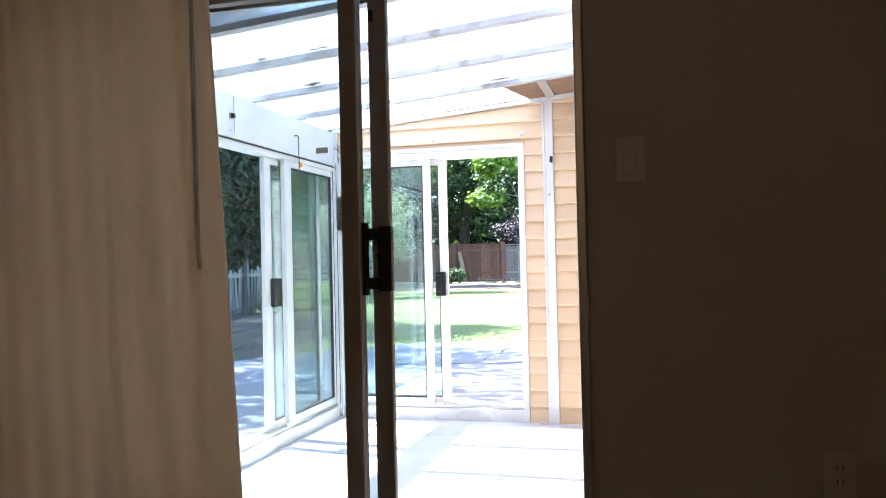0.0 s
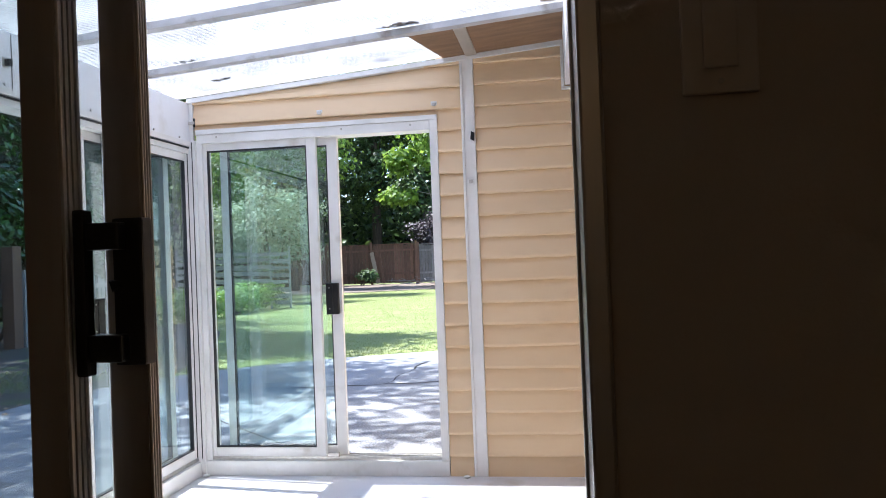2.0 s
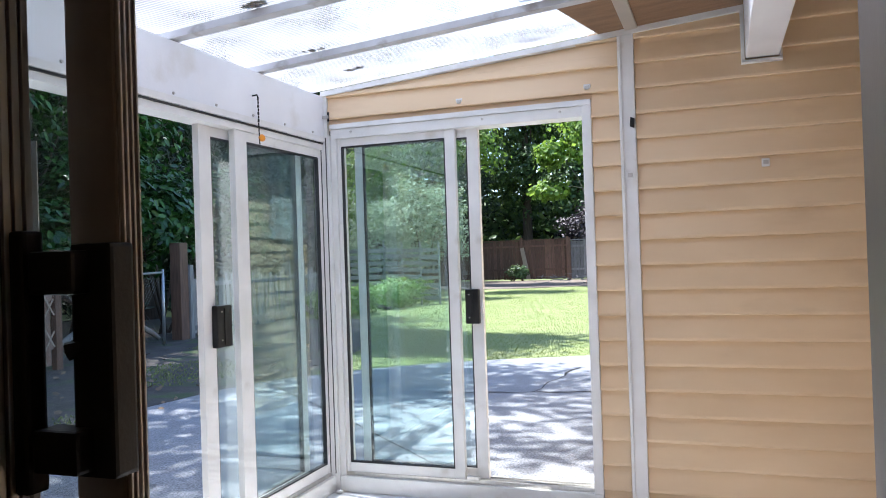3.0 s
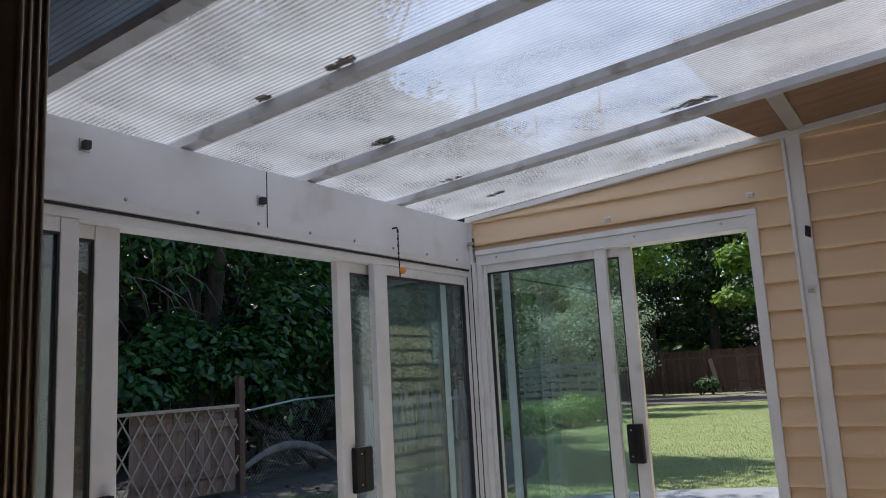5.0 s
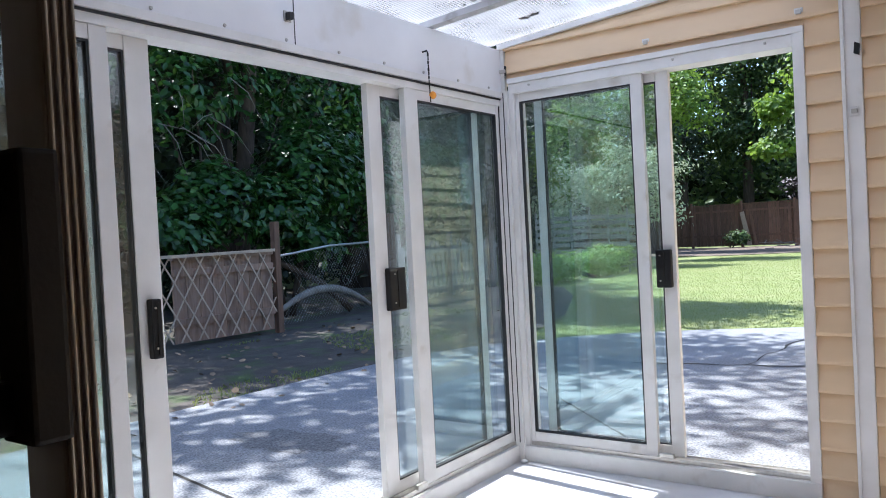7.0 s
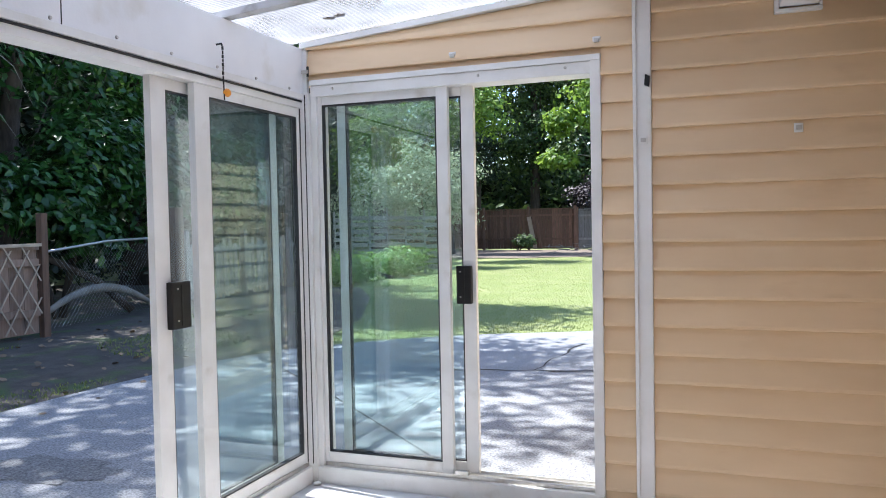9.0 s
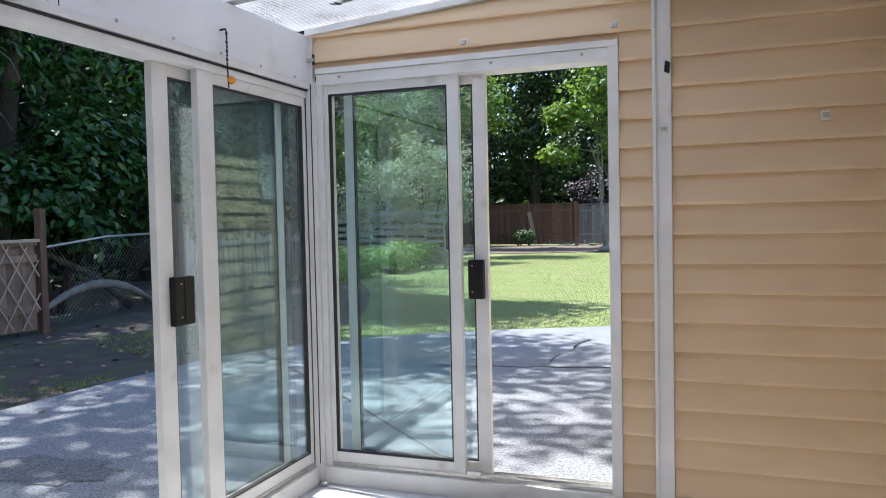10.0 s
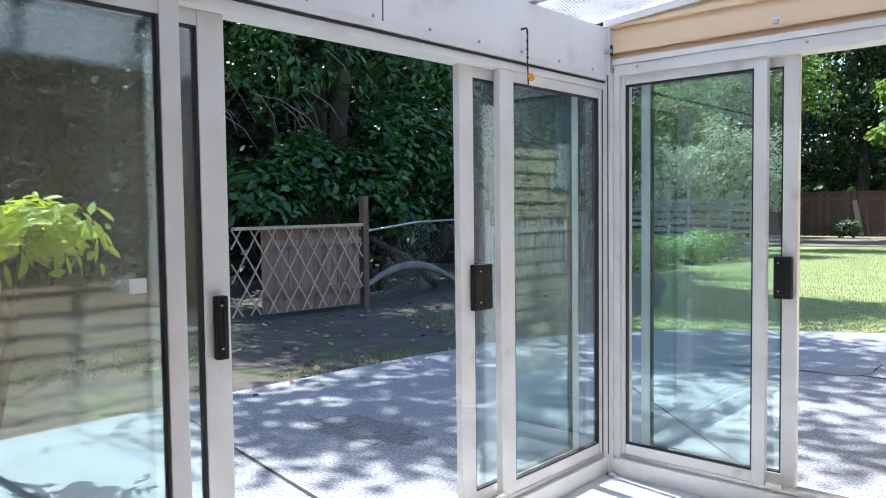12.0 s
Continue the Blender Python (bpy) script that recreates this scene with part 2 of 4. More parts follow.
LAUREL = leaf_material("laurel leaves", (0.012, 0.045, 0.010), (0.04, 0.12, 0.022), 0.34, 0.22, (0.09, 0.19, 0.035))
CONIFER = leaf_material("conifer needles", (0.008, 0.018, 0.008), (0.025, 0.045, 0.015), 0.6, 0.12)
MAPLE = leaf_material("maple leaves", (0.07, 0.14, 0.02), (0.16, 0.27, 0.04), 0.5, 0.45)
WOODS = leaf_material("forest leaves", (0.022, 0.05, 0.018), (0.08, 0.14, 0.035), 0.5, 0.3, (0.16, 0.25, 0.06))
SAGE = leaf_material("grey green leaves", (0.18, 0.23, 0.14), (0.42, 0.47, 0.31), 0.5, 0.35)
HEDGE = leaf_material("hedge leaves", (0.09, 0.17, 0.03), (0.22, 0.36, 0.08), 0.5, 0.35)
PURPLE = leaf_material("purple leaves", (0.016, 0.012, 0.018), (0.04, 0.028, 0.04), 0.5, 0.15)
LIME = leaf_material("lime leaves", (0.30, 0.36, 0.02), (0.46, 0.5, 0.05), 0.5, 0.45)
GRASS = leaf_material("grass blades", (0.15, 0.20, 0.055), (0.22, 0.265, 0.09), 0.6, 0.35)

# ---- builders ----
ORIGIN = {}


def thing(name, loc, label="", category="", group="", kind=""):
    """An empty at a thing's base, to which its parts are tied."""
    ob = new(name)
    ob.location = loc
    ob.empty_display_size = 0.1
    ORIGIN[ob] = Vector(loc)
    return tagged(ob, label, category, group, kind)


def part(name, bm, mat, parent=None, label=""):
    """Links a bmesh, drawn in world places, as one mesh object under a thing or part."""
    me = bpy.data.meshes.new(name)
    o = ORIGIN.get(parent, Vector())
    if o.length:
        bmesh.ops.translate(bm, verts=bm.verts, vec=-o)
    bm.to_mesh(me)
    bm.free()
    me.materials.append(mat)
    ob = new(name, me)
    if parent:
        ob.parent = parent
        ORIGIN[ob] = o
    return tagged(ob, label)


def solo(name, bm, mat, loc, label="", category="", group="", kind=""):
    """A thing of one mesh with its origin at loc."""
    bmesh.ops.translate(bm, verts=bm.verts, vec=-Vector(loc))
    me = bpy.data.meshes.new(name)
    bm.to_mesh(me)
    bm.free()
    me.materials.append(mat)
    ob = new(name, me)
    ob.location = loc
    ORIGIN[ob] = Vector(loc)
    return tagged(ob, label, category, group, kind)


def box(x0, x1, y0, y1, z0, z1, bevel=0.0, bm=None):
    bm = bm or bmesh.new()
    v = [bm.verts.new((x, y, z)) for x in (x0, x1) for y in (y0, y1) for z in (z0, z1)]
    fs = [bm.faces.new([v[i] for i in q]) for q in ((0, 1, 3, 2), (4, 6, 7, 5), (0, 4, 5, 1), (2, 3, 7, 6), (0, 2, 6, 4), (1, 5, 7, 3))]
    if bevel:
        es = list({e for f in fs for e in f.edges})
        bmesh.ops.bevel(bm, geom=es, offset=bevel, segments=2, affect="EDGES", profile=0.6)
    return bm


def prism(profile, axis, a, b, bm=None):
    """A closed outline drawn along an axis from a to b. axis x: outline in (y, z); y: (x, z); z: (x, y)."""
    bm = bm or bmesh.new()
    put = {"x": lambda p, t: (t, p[0], p[1]), "y": lambda p, t: (p[0], t, p[1]), "z": lambda p, t: (p[0], p[1], t)}[axis]
    lo, hi = [bm.verts.new(put(p, a)) for p in profile], [bm.verts.new(put(p, b)) for p in profile]
    k = len(profile)
    for i in range(k):
        bm.faces.new((lo[i], lo[(i + 1) % k], hi[(i + 1) % k], hi[i]))
    bm.faces.new(lo[::-1])
    bm.faces.new(hi)
    bmesh.ops.recalc_face_normals(bm, faces=bm.faces)
    return bm


def tube(points, radii, sides=8, bm=None):
    """A tapered tube along points."""
    bm = bm or bmesh.new()
    rings = []
    pts = [Vector(p) for p in points]
    for i, p in enumerate(pts):
        d = (pts[min(i + 1, len(pts) - 1)] - pts[max(i - 1, 0)]).normalized()
        u = d.orthogonal().normalized()
        if i and abs(u.dot(last)) < 0.98:
            u = (last - d * last.dot(d)).normalized()
        last = u
        w = d.cross(u)
        r = radii[i] if isinstance(radii, (list, tuple)) else radii
        rings.append([bm.verts.new(p + r * (math.cos(a) * u + math.sin(a) * w)) for a in (2 * math.pi * k / sides for k in range(sides))])
    for a, b in zip(rings, rings[1:]):
        for k in range(sides):
            bm.faces.new((a[k], a[(k + 1) % sides], b[(k + 1) % sides], b[k]))
    bm.faces.new(rings[0][::-1])
    bm.faces.new(rings[-1])
    return bm


def smooth(ob):
    ob.data.shade_smooth()
    return ob


def leaf_mesh(name, spots, normals, length, width, mat, rng, droop=0.3, fold=0.25, jitter=0.55):
    """One mesh of folded leaves at the given spots, facing roughly along their normals."""
    k = len(spots)
    n = normals + rng.normal(0, jitter, (k, 3))
    n /= np.linalg.norm(n, axis=1)[:, None] + 1e-9
    u = np.cross(n, rng.normal(0, 1, (k, 3)))
    u /= np.linalg.norm(u, axis=1)[:, None] + 1e-9
    u[:, 2] -= droop
    u /= np.linalg.norm(u, axis=1)[:, None]
    w = np.cross(n, u)
    L = length * rng.uniform(0.6, 1.25, (k, 1))
    W = width * rng.uniform(0.7, 1.2, (k, 1)) * 0.5
    v = np.empty((k, 6, 3))
    v[:, 0] = spots
    v[:, 1] = spots + u * L * 0.35 + w * W + n * W * fold
    v[:, 2] = spots + u * L * 0.75 + w * W * 0.75 + n * W * fold
    v[:, 3] = spots + u * L
    v[:, 4] = spots + u * L * 0.75 - w * W * 0.75 + n * W * fold
    v[:, 5] = spots + u * L * 0.35 - w * W + n * W * fold
    faces = np.array([[0, 1, 2, 3], [0, 3, 4, 5]])
    loops = (faces[None] + (np.arange(k) * 6)[:, None, None]).reshape(-1)
    me = bpy.data.meshes.new(name)
    me.vertices.add(k * 6)
    me.vertices.foreach_set("co", v.reshape(-1))
    me.loops.add(len(loops))
    me.loops.foreach_set("vertex_index", loops.astype(np.int32))
    me.polygons.add(k * 2)
    me.polygons.foreach_set("loop_start", np.arange(0, k * 8, 4, dtype=np.int32))
    me.update(calc_edges=True)
    me.materials.append(mat)
    return me


def clumps(rng, count, per, centre, size, spread, hollow=0.55):
    """Leaf spots in clumps over the outer part of an uneven ellipsoid, and the way each faces."""
    d = rng.normal(0, 1, (count, 3))
    d /= np.linalg.norm(d, axis=1)[:, None]
    r = rng.uniform(hollow, 1.0, (count, 1)) * (0.82 + 0.18 * np.sin(5 * d[:, :1] + 3 * d[:, 1:2] + 4 * d[:, 2:]))
    c = np.asarray(centre) + d * r * np.asarray(size)
    off = rng.normal(0, 1, (count, per, 3)) * spread * np.array([1, 1, 0.6])
    spots = (c[:, None] + off).reshape(-1, 3)
    nor = np.repeat(d * 0.6 + np.array([0, 0, 0.7]), per, axis=0) + off.reshape(-1, 3) / spread * 0.25
    return spots, nor


def foliage(name, groups, length, width, mat, parent, seed, droop=0.3, jitter=0.55):
    """A crown: one mesh of leaves from groups of (clumps, leaves in each, centre, size, spread)."""
    rng = np.random.default_rng(seed)
    got = [clumps(rng, *g) for g in groups]
    spots, nor = np.concatenate([g[0] for g in got]), np.concatenate([g[1] for g in got])
    o = ORIGIN.get(parent, Vector())
    me = leaf_mesh(name, spots - np.array(o), nor, length, width, mat, rng, droop, jitter=jitter)
    ob = new(name, me)
    if parent:
        ob.parent = parent
        ORIGIN[ob] = o
    return ob


def tree(name, base, height, radius, lean, crowns, length, width, leaf, bark, seed, label, limbs=5, category="tree", group=""):
    """Tapered trunk with limbs that reach into the crown."""
    rng = random.Random(seed)
    root = thing(name, base, label, category, group)
    b = Vector(base)
    pts, rad = [], []
    for i in range(8):
        f = i / 7
        pts.append(b + Vector((lean[0] * f + 0.12 * math.sin(3 * f + seed), lean[1] * f + 0.1 * math.sin(4 * f + seed * 2), height * f - 0.15)))
        rad.append(radius * (1.35 if i == 0 else 1 - 0.85 * f))
    smooth(part("trunk", tube(pts, rad, 12), bark, root))
    for k in range(limbs):
        f = 0.3 + 0.6 * k / max(1, limbs - 1)
        s = pts[0].lerp(pts[-1], f)
        g = crowns[k % len(crowns)]
        e = Vector(g[2]) + Vector((rng.uniform(-0.5, 0.5) * g[3][0], rng.uniform(-0.5, 0.5) * g[3][1], rng.uniform(-0.3, 0.3) * g[3][2]))
        mid = s.lerp(e, 0.5) + Vector((rng.uniform(-.2, .2), rng.uniform(-.2, .2), 0.12))
        r = radius * (1 - 0.85 * f) * 0.6
        smooth(part("limb", tube([s, mid, e], [r, r * 0.6, r * 0.15], 6), bark, root))
    foliage("crown", crowns, length, width, leaf, root, seed)
    return root

# ---- ground ----
G = -0.05


def outline_sheet(pts, z):
    bm = bmesh.new()
    bm.faces.new([bm.verts.new((x, y, z)) for x, y in pts])
    bmesh.ops.recalc_face_normals(bm, faces=bm.faces)
    return bm


part("ground", box(-400, 400, -400, 400, -1.0, G - 0.03), LAWN)
tagged(bpy.data.objects["ground"], "short green lawn reaching back to the trees", "lawn", "", "structure")

# concrete drive with a curved far edge
edge = [(-5.42, -6.0), (-5.42, 3.0), (-5.40, 5.0), (-5.34, 6.54), (-5.2, 7.8), (-4.85, 8.65), (-4.25, 9.4), (-3.6, 9.95), (-3.0, 10.32), (-1.6, 10.95), (0.5, 11.4), (6.0, 11.8)]
pave = outline_sheet(edge + [(6.0, 4.9), (-0.62, 4.9), (-2.36, 4.9), (-2.36, 1.6), (-3.4, 1.6), (-3.4, -6.0)], G - 0.1)
top = bmesh.ops.extrude_face_region(pave, geom=pave.faces[:])
bmesh.ops.translate(pave, verts=[v for v in top["geom"] if isinstance(v, bmesh.types.BMVert)], vec=(0, 0, 0.1))
bmesh.ops.recalc_face_normals(pave, faces=pave.faces)
drive = tagged(part("pavement", pave, AGGREGATE), "grey exposed-aggregate concrete drive with dark joints", "driveway", "", "structure")


def strip(points, width, z, mat, name, wobble=0.0, seed=1):
    rng = random.Random(seed)
    bm = bmesh.new()
    rows = []
    for i, p in enumerate(points):
        a, b = Vector(points[max(0, i - 1)]), Vector(points[min(len(points) - 1, i + 1)])
        n = Vector((-(b - a).y, (b - a).x)).normalized()
        w = width * (1 + rng.uniform(-wobble, wobble)) / 2
        rows.append([bm.verts.new((p[0] + n.x * s * w, p[1] + n.y * s * w, z)) for s in (-1, 1)])
    for r, q in zip(rows, rows[1:]):
        bm.faces.new((r[0], r[1], q[1], q[0]))
    bmesh.ops.recalc_face_normals(bm, faces=bm.faces)
    return part(name, bm, mat, drive)


JOINT = material("joint dirt", (0.03, 0.028, 0.026), 0.95)
strip([(-5.38, 4.2), (-4.2, 3.95), (-3.22, 3.76), (-2.4, 3.58)], 0.022, G + 0.003, JOINT, "joint")
strip([(-5.4, 8.72), (-3.24, 6.82), (-1.93, 5.57), (-1.2, 4.92)], 0.018, G + 0.003, JOINT, "joint")
crack = [(-2.9 + 0.16 * i, 8.02 + 0.03 * i + 0.03 * math.sin(i * 2.3)) for i in range(11)]
strip(crack, 0.035, G + 0.004, JOINT, "crack", 0.6, 3)
strip([(-1.95 + 0.02 * i + 0.03 * math.sin(i * 1.7), 8.2 + 0.2 * i) for i in range(9)], 0.02, G + 0.004, JOINT, "crack", 0.7, 4)

rs = random.Random(17)
blot = bmesh.new()
for cx, cy, rx, ry in ((-3.9, 4.7, 0.46, 0.24),):
    ring = [2 * math.pi * k / 28 for k in range(28)]
    blot.faces.new([blot.verts.new((cx + rx * q * math.cos(a), cy + ry * q * math.sin(a), G + 0.004)) for a in ring for q in (rs.uniform(0.72, 1.1),)])
part("oil_stain", blot, material("oil-darkened concrete", (0.24, 0.24, 0.25), 0.8, colour2=(0.06, 0.06, 0.065), scale=75, bump=0.25, bump_scale=160), drive, "dark oil stain on the concrete")

# soil strip along the side fence and mulch before the far fence
soil = outline_sheet([(-16, -8), (-5.42, -8), (-5.42, 3), (-5.40, 5.0), (-5.34, 6.54), (-5.2, 7.8), (-4.85, 8.65), (-4.7, 8.9), (-5.3, 11.5), (-6.6, 14.5), (-7.8, 16.5), (-16, 17.5)], G - 0.012)
tagged(part("ground_soil", soil, SOIL), "dark bare soil with thin grass beside the drive", "soil", "", "structure")
mul = outline_sheet([(-14, 30), (-7.9, 29.6), (-5.5, 30.8), (-3.7, 30.8), (2, 30.2), (8, 30), (8, 38), (-14, 38)], G - 0.01)
tagged(part("ground_mulch", mul, MULCH), "brown bark mulch bed before the far fence", "mulch", "", "structure")

# ---- sunroom: floor, walls, frame ----
slab = tagged(part("floor", box(-2.36, 1.9, 1.39, 4.93, -0.3, 0.0, 0.004), SLAB), "grey painted concrete sunroom floor with stains", "floor", "", "structure")
RW = 0.55                      # inner face of the wall that closes the porch
XW, YE = -2.265, 4.84          # inner faces of the glazed side and of the end wall
R0, RK = 2.375, 0.081          # underside of the roof at x = 0 and its slope


def roof_z(x):
    return R0 + RK * x


# end wall core, with the door opening
wall_end = tagged(part("wall_end", box(-0.797, 1.9, YE + 0.012, YE + 0.11, 0, 2.86), SIDING), "end wall clad in tan lap siding", "wall", "", "structure")
over = prism([(-2.30, 2.0), (-0.799, 2.0), (-0.799, roof_z(-0.799)), (-2.30, roof_z(-2.30))], "y", YE + 0.012, YE + 0.11)
tagged(part("wall_over_door", over, SIDING), "tan siding gable over the sliding door", "wall", "", "structure")

# side wall: header beam over the glazed doors
head = tagged(solo("header_beam", box(XW - 0.09, XW, 1.66, YE + 0.012, 1.915, 2.172, 0.004), HEADER, (XW, 3.3, 1.915)),
              "white painted header beam with screws and a seam", "beam", "", "structure")
part("seam", box(XW, XW + 0.0015, 3.343, 3.347, 1.935, 2.165), GASKET, head)
part("lip", box(XW, XW + 0.012, 1.66, YE - 0.02, 1.915, 1.945, 0.003), WHITE, head)
for y in [1.9 + 0.28 * i for i in range(11)]:
    part("screw", tube([(XW, y, 1.958), (XW + 0.006, y, 1.958)], [0.007, 0.005], 8), ALU, head)

# corner post between the two glazed walls
post = tagged(solo("corner_post", box(-2.30, -2.225, YE - 0.03, YE + 0.09, 0, 1.95, 0.003), WHITE, (-2.26, YE, 0)), "white aluminium corner post with grooves", "post", "", "structure")
for dx in (-0.018, 0.012):
    part("groove", box(-2.26 + dx, -2.255 + dx, YE - 0.032, YE - 0.029, 0.1, 1.94), GASKET, post)
tagged(part("trim_corner", box(-2.265, -2.243, YE - 0.012, YE + 0.012, 1.95, roof_z(-2.25)), WHITE), "white trim strip beside the header", "trim", "", "structure")


def sill(name, x0, x1, y0, y1):
    s = thing(name, ((x0 + x1) / 2, (y0 + y1) / 2, 0), "white aluminium door sill on a raised curb", "sill", "", "structure")
    part("curb", box(x0, x1, y0, y1, 0, 0.085, 0.004), WHITE, s)
    return s


s1 = sill("sill_side", XW - 0.12, XW + 0.015, 1.66, YE - 0.03)
for x in (XW - 0.095, XW - 0.055, XW - 0.012):
    part("track", box(x, x + 0.006, 1.67, YE - 0.03, 0.085, 0.105), ALU, s1)
s2 = sill("sill_end", -2.225, -0.797, YE - 0.022, YE + 0.115)
for y in (YE + 0.005, YE + 0.045, YE + 0.085):
    part("track", box(-2.225, -0.84, y, y + 0.006, 0.085, 0.105), ALU, s2)

# frame round the end opening
f = thing("door_frame_end", (-1.5, YE, 0), "white aluminium door frame in the siding wall", "door frame", "", "structure")
part("jamb", box(-0.842, -0.797, YE - 0.018, YE + 0.115, 0.0, 1.99, 0.003), WHITE, f)
part("jamb", box(-2.225, -2.195, YE - 0.01, YE + 0.115, 0.085, 1.95, 0.003), WHITE, f)
part("head_casing", box(-2.225, -0.797, YE - 0.022, YE + 0.012, 1.985, 2.012, 0.003), WHITE, f)
part("head_track", box(-2.225, -0.842, YE - 0.012, YE + 0.112, 1.932, 1.984, 0.003), WHITE, f)
for x in (-2.1, -1.35, -0.95):
    part("screw", tube([(x, YE - 0.012, 1.965), (x, YE - 0.02, 1.965)], [0.007, 0.005], 8), ALU, f)
f = thing("door_frame_side", (XW, 3.2, 1.88), "white aluminium head track under the beam", "door frame", "", "structure")
part("head_track", box(XW - 0.11, XW - 0.002, 1.66, YE - 0.03, 1.875, 1.914, 0.003), WHITE, f)
part("track_groove", box(XW - 0.004, XW + 0.004, 1.66, YE - 0.03, 1.905, 1.9135), GASKET, f)


def glazed_panel(name, along, at, a, b, label, z0=0.10, z1=1.905, stile=(0.062, 0.062), depth=0.032, handle=None, outside=1, rail=(0.055, 0.045)):
    """A framed glass panel. along: 'x' or 'y'; at: its middle plane; a to b: its width."""
    base = ((a + b) / 2, at, z0) if along == "x" else (at, (a + b) / 2, z0)
    p = thing(name, base, label, "door panel", "glazed door panels")

    def bar(s0, s1, q0, q1, dd, bevel=0.003):
        if along == "x":
            return box(s0, s1, at - dd / 2, at + dd / 2, q0, q1, bevel)
        return box(at - dd / 2, at + dd / 2, s0, s1, q0, q1, bevel)

    part("stile", bar(a, a + stile[0], z0, z1, depth), WHITE, p)
    part("stile", bar(b - stile[1], b, z0, z1, depth), WHITE, p)
    part("bottom_rail", bar(a + stile[0], b - stile[1], z0, z0 + rail[0], depth - 0.004), WHITE, p)
    part("top_rail", bar(a + stile[0], b - stile[1], z1 - rail[1], z1, depth - 0.004), WHITE, p)
    ia, ib, jz0, jz1 = a + stile[0], b - stile[1], z0 + rail[0], z1 - rail[1]
    g = 0.007
    bm = bmesh.new()
    for s0, s1, q0, q1 in ((ia, ia + g, jz0, jz1), (ib - g, ib, jz0, jz1), (ia + g, ib - g, jz0, jz0 + g), (ia + g, ib - g, jz1 - g, jz1)):
        t = 0.012
        if along == "x":
            box(s0, s1, at - t, at + t, q0, q1, 0, bm)
        else:
            box(at - t, at + t, s0, s1, q0, q1, 0, bm)
    part("gasket", bm, GASKET, p, "black rubber glazing gasket")
    pane = part("pane", bar(ia + g, ib - g, jz0 + g, jz1 - g, 0.006, 0), GLASS, p, "greenish dusty glass pane")
    pane.visible_shadow = False
    if handle is not None:
        s, side, hw, hz0, hz1 = handle
        dd = 0.03
        f0 = at + side * depth / 2
        f1 = f0 + side * dd
        lo, hi = min(f0, f1), max(f0, f1)
        hb = box(s, s + hw, lo, hi, hz0, hz1, 0.006) if along == "x" else box(lo, hi, s, s + hw, hz0, hz1, 0.006)
        h = part("handle", hb, BLACK, p, "black plastic pull handle")
        e0, e1 = (f1, f1 + side * 0.004)
        lo, hi = min(e0, e1), max(e0, e1)
        m = s + hw * 0.45
        part("grip_ridge", box(m, m + 0.008, lo, hi, hz0 + 0.012, hz1 - 0.012, 0.001) if along == "x" else box(lo, hi, m, m + 0.008, hz0 + 0.012, hz1 - 0.012, 0.001), BLACK, h)
        for z in (hz0 + 0.03, hz1 - 0.03):
            cc = s + hw * 0.25
            part("screw", box(cc, cc + 0.006, lo, hi, z, z + 0.006) if along == "x" else box(lo, hi, cc, cc + 0.006, z, z + 0.006), ALU, h)
    return p


# end wall: fixed inner panel, sliding outer panel pushed open
glazed_panel("sliding_door_panel", "x", YE + 0.025, -2.195, -1.512, "white-framed fixed glass door panel in the end wall", z1=1.935, stile=(0.02, 0.056))
glazed_panel("sliding_door_panel", "x", YE + 0.066, -2.112, -1.397, "white-framed sliding glass door panel pushed half open, black handle", z1=1.935,
             stile=(0.045, 0.062), handle=(-1.486, -1, 0.074, 0.912, 1.092))
# side wall: two fixed and two sliding panels
glazed_panel("sliding_door_panel", "y", XW - 0.025, 4.0, 4.80, "white-framed fixed glass panel in the side wall", stile=(0.095, 0.022), z1=1.875)
glazed_panel("sliding_door_panel", "y", XW - 0.070, 3.80, 4.66, "white-framed sliding glass panel in the side wall, black handle", stile=(0.085, 0.05), z1=1.875,
             handle=(3.855, 1, 0.11, 0.9, 1.085))
glazed_panel("sliding_door_panel", "y", XW - 0.025, 1.70, 2.595, "white-framed fixed glass panel with a white sticker", stile=(0.05, 0.058), z1=1.875)
glazed_panel("sliding_door_panel", "y", XW - 0.070, 1.86, 2.76, "white-framed sliding glass panel beside the open gap, black handle", stile=(0.05, 0.085), z1=1.875,
             handle=(2.70, 1, 0.035, 0.88, 1.065))
solo("sticker", box(XW - 0.0215, XW - 0.0205, 2.44, 2.487, 1.095, 1.134), PAPER, (XW - 0.021, 2.46, 1.095), "small blank white sticker on the glass", "sticker")
solo("door_roller", box(-1.50, -1.43, YE - 0.012, YE + 0.004, 0.106, 0.13, 0.004), ALU, (-1.46, YE, 0.106), "small worn metal roller catch on the sill", "catch")
solo("door_roller", box(XW - 0.004, XW + 0.012, 3.93, 4.0, 0.106, 0.13, 0.004), ALU, (XW, 3.96, 0.106), "small worn metal roller catch on the sill", "catch")
for x, y in ((-2.215, 4.79), (-0.70, 4.79)):
    b = bmesh.new()
    bmesh.ops.create_icosphere(b, subdivisions=2, radius=0.016, matrix=Matrix.Translation((x, y, 0.008)) @ Matrix.Diagonal((1.3, 1, 0.6, 1)))
    for v in b.verts:
        v.co += Vector(noise.noise_vector(v.co * 70)) * 0.004
    smooth(solo("foam_lump", b, PAPER, (x, y, 0), "small cream sealant lump on the floor", "sealant"))

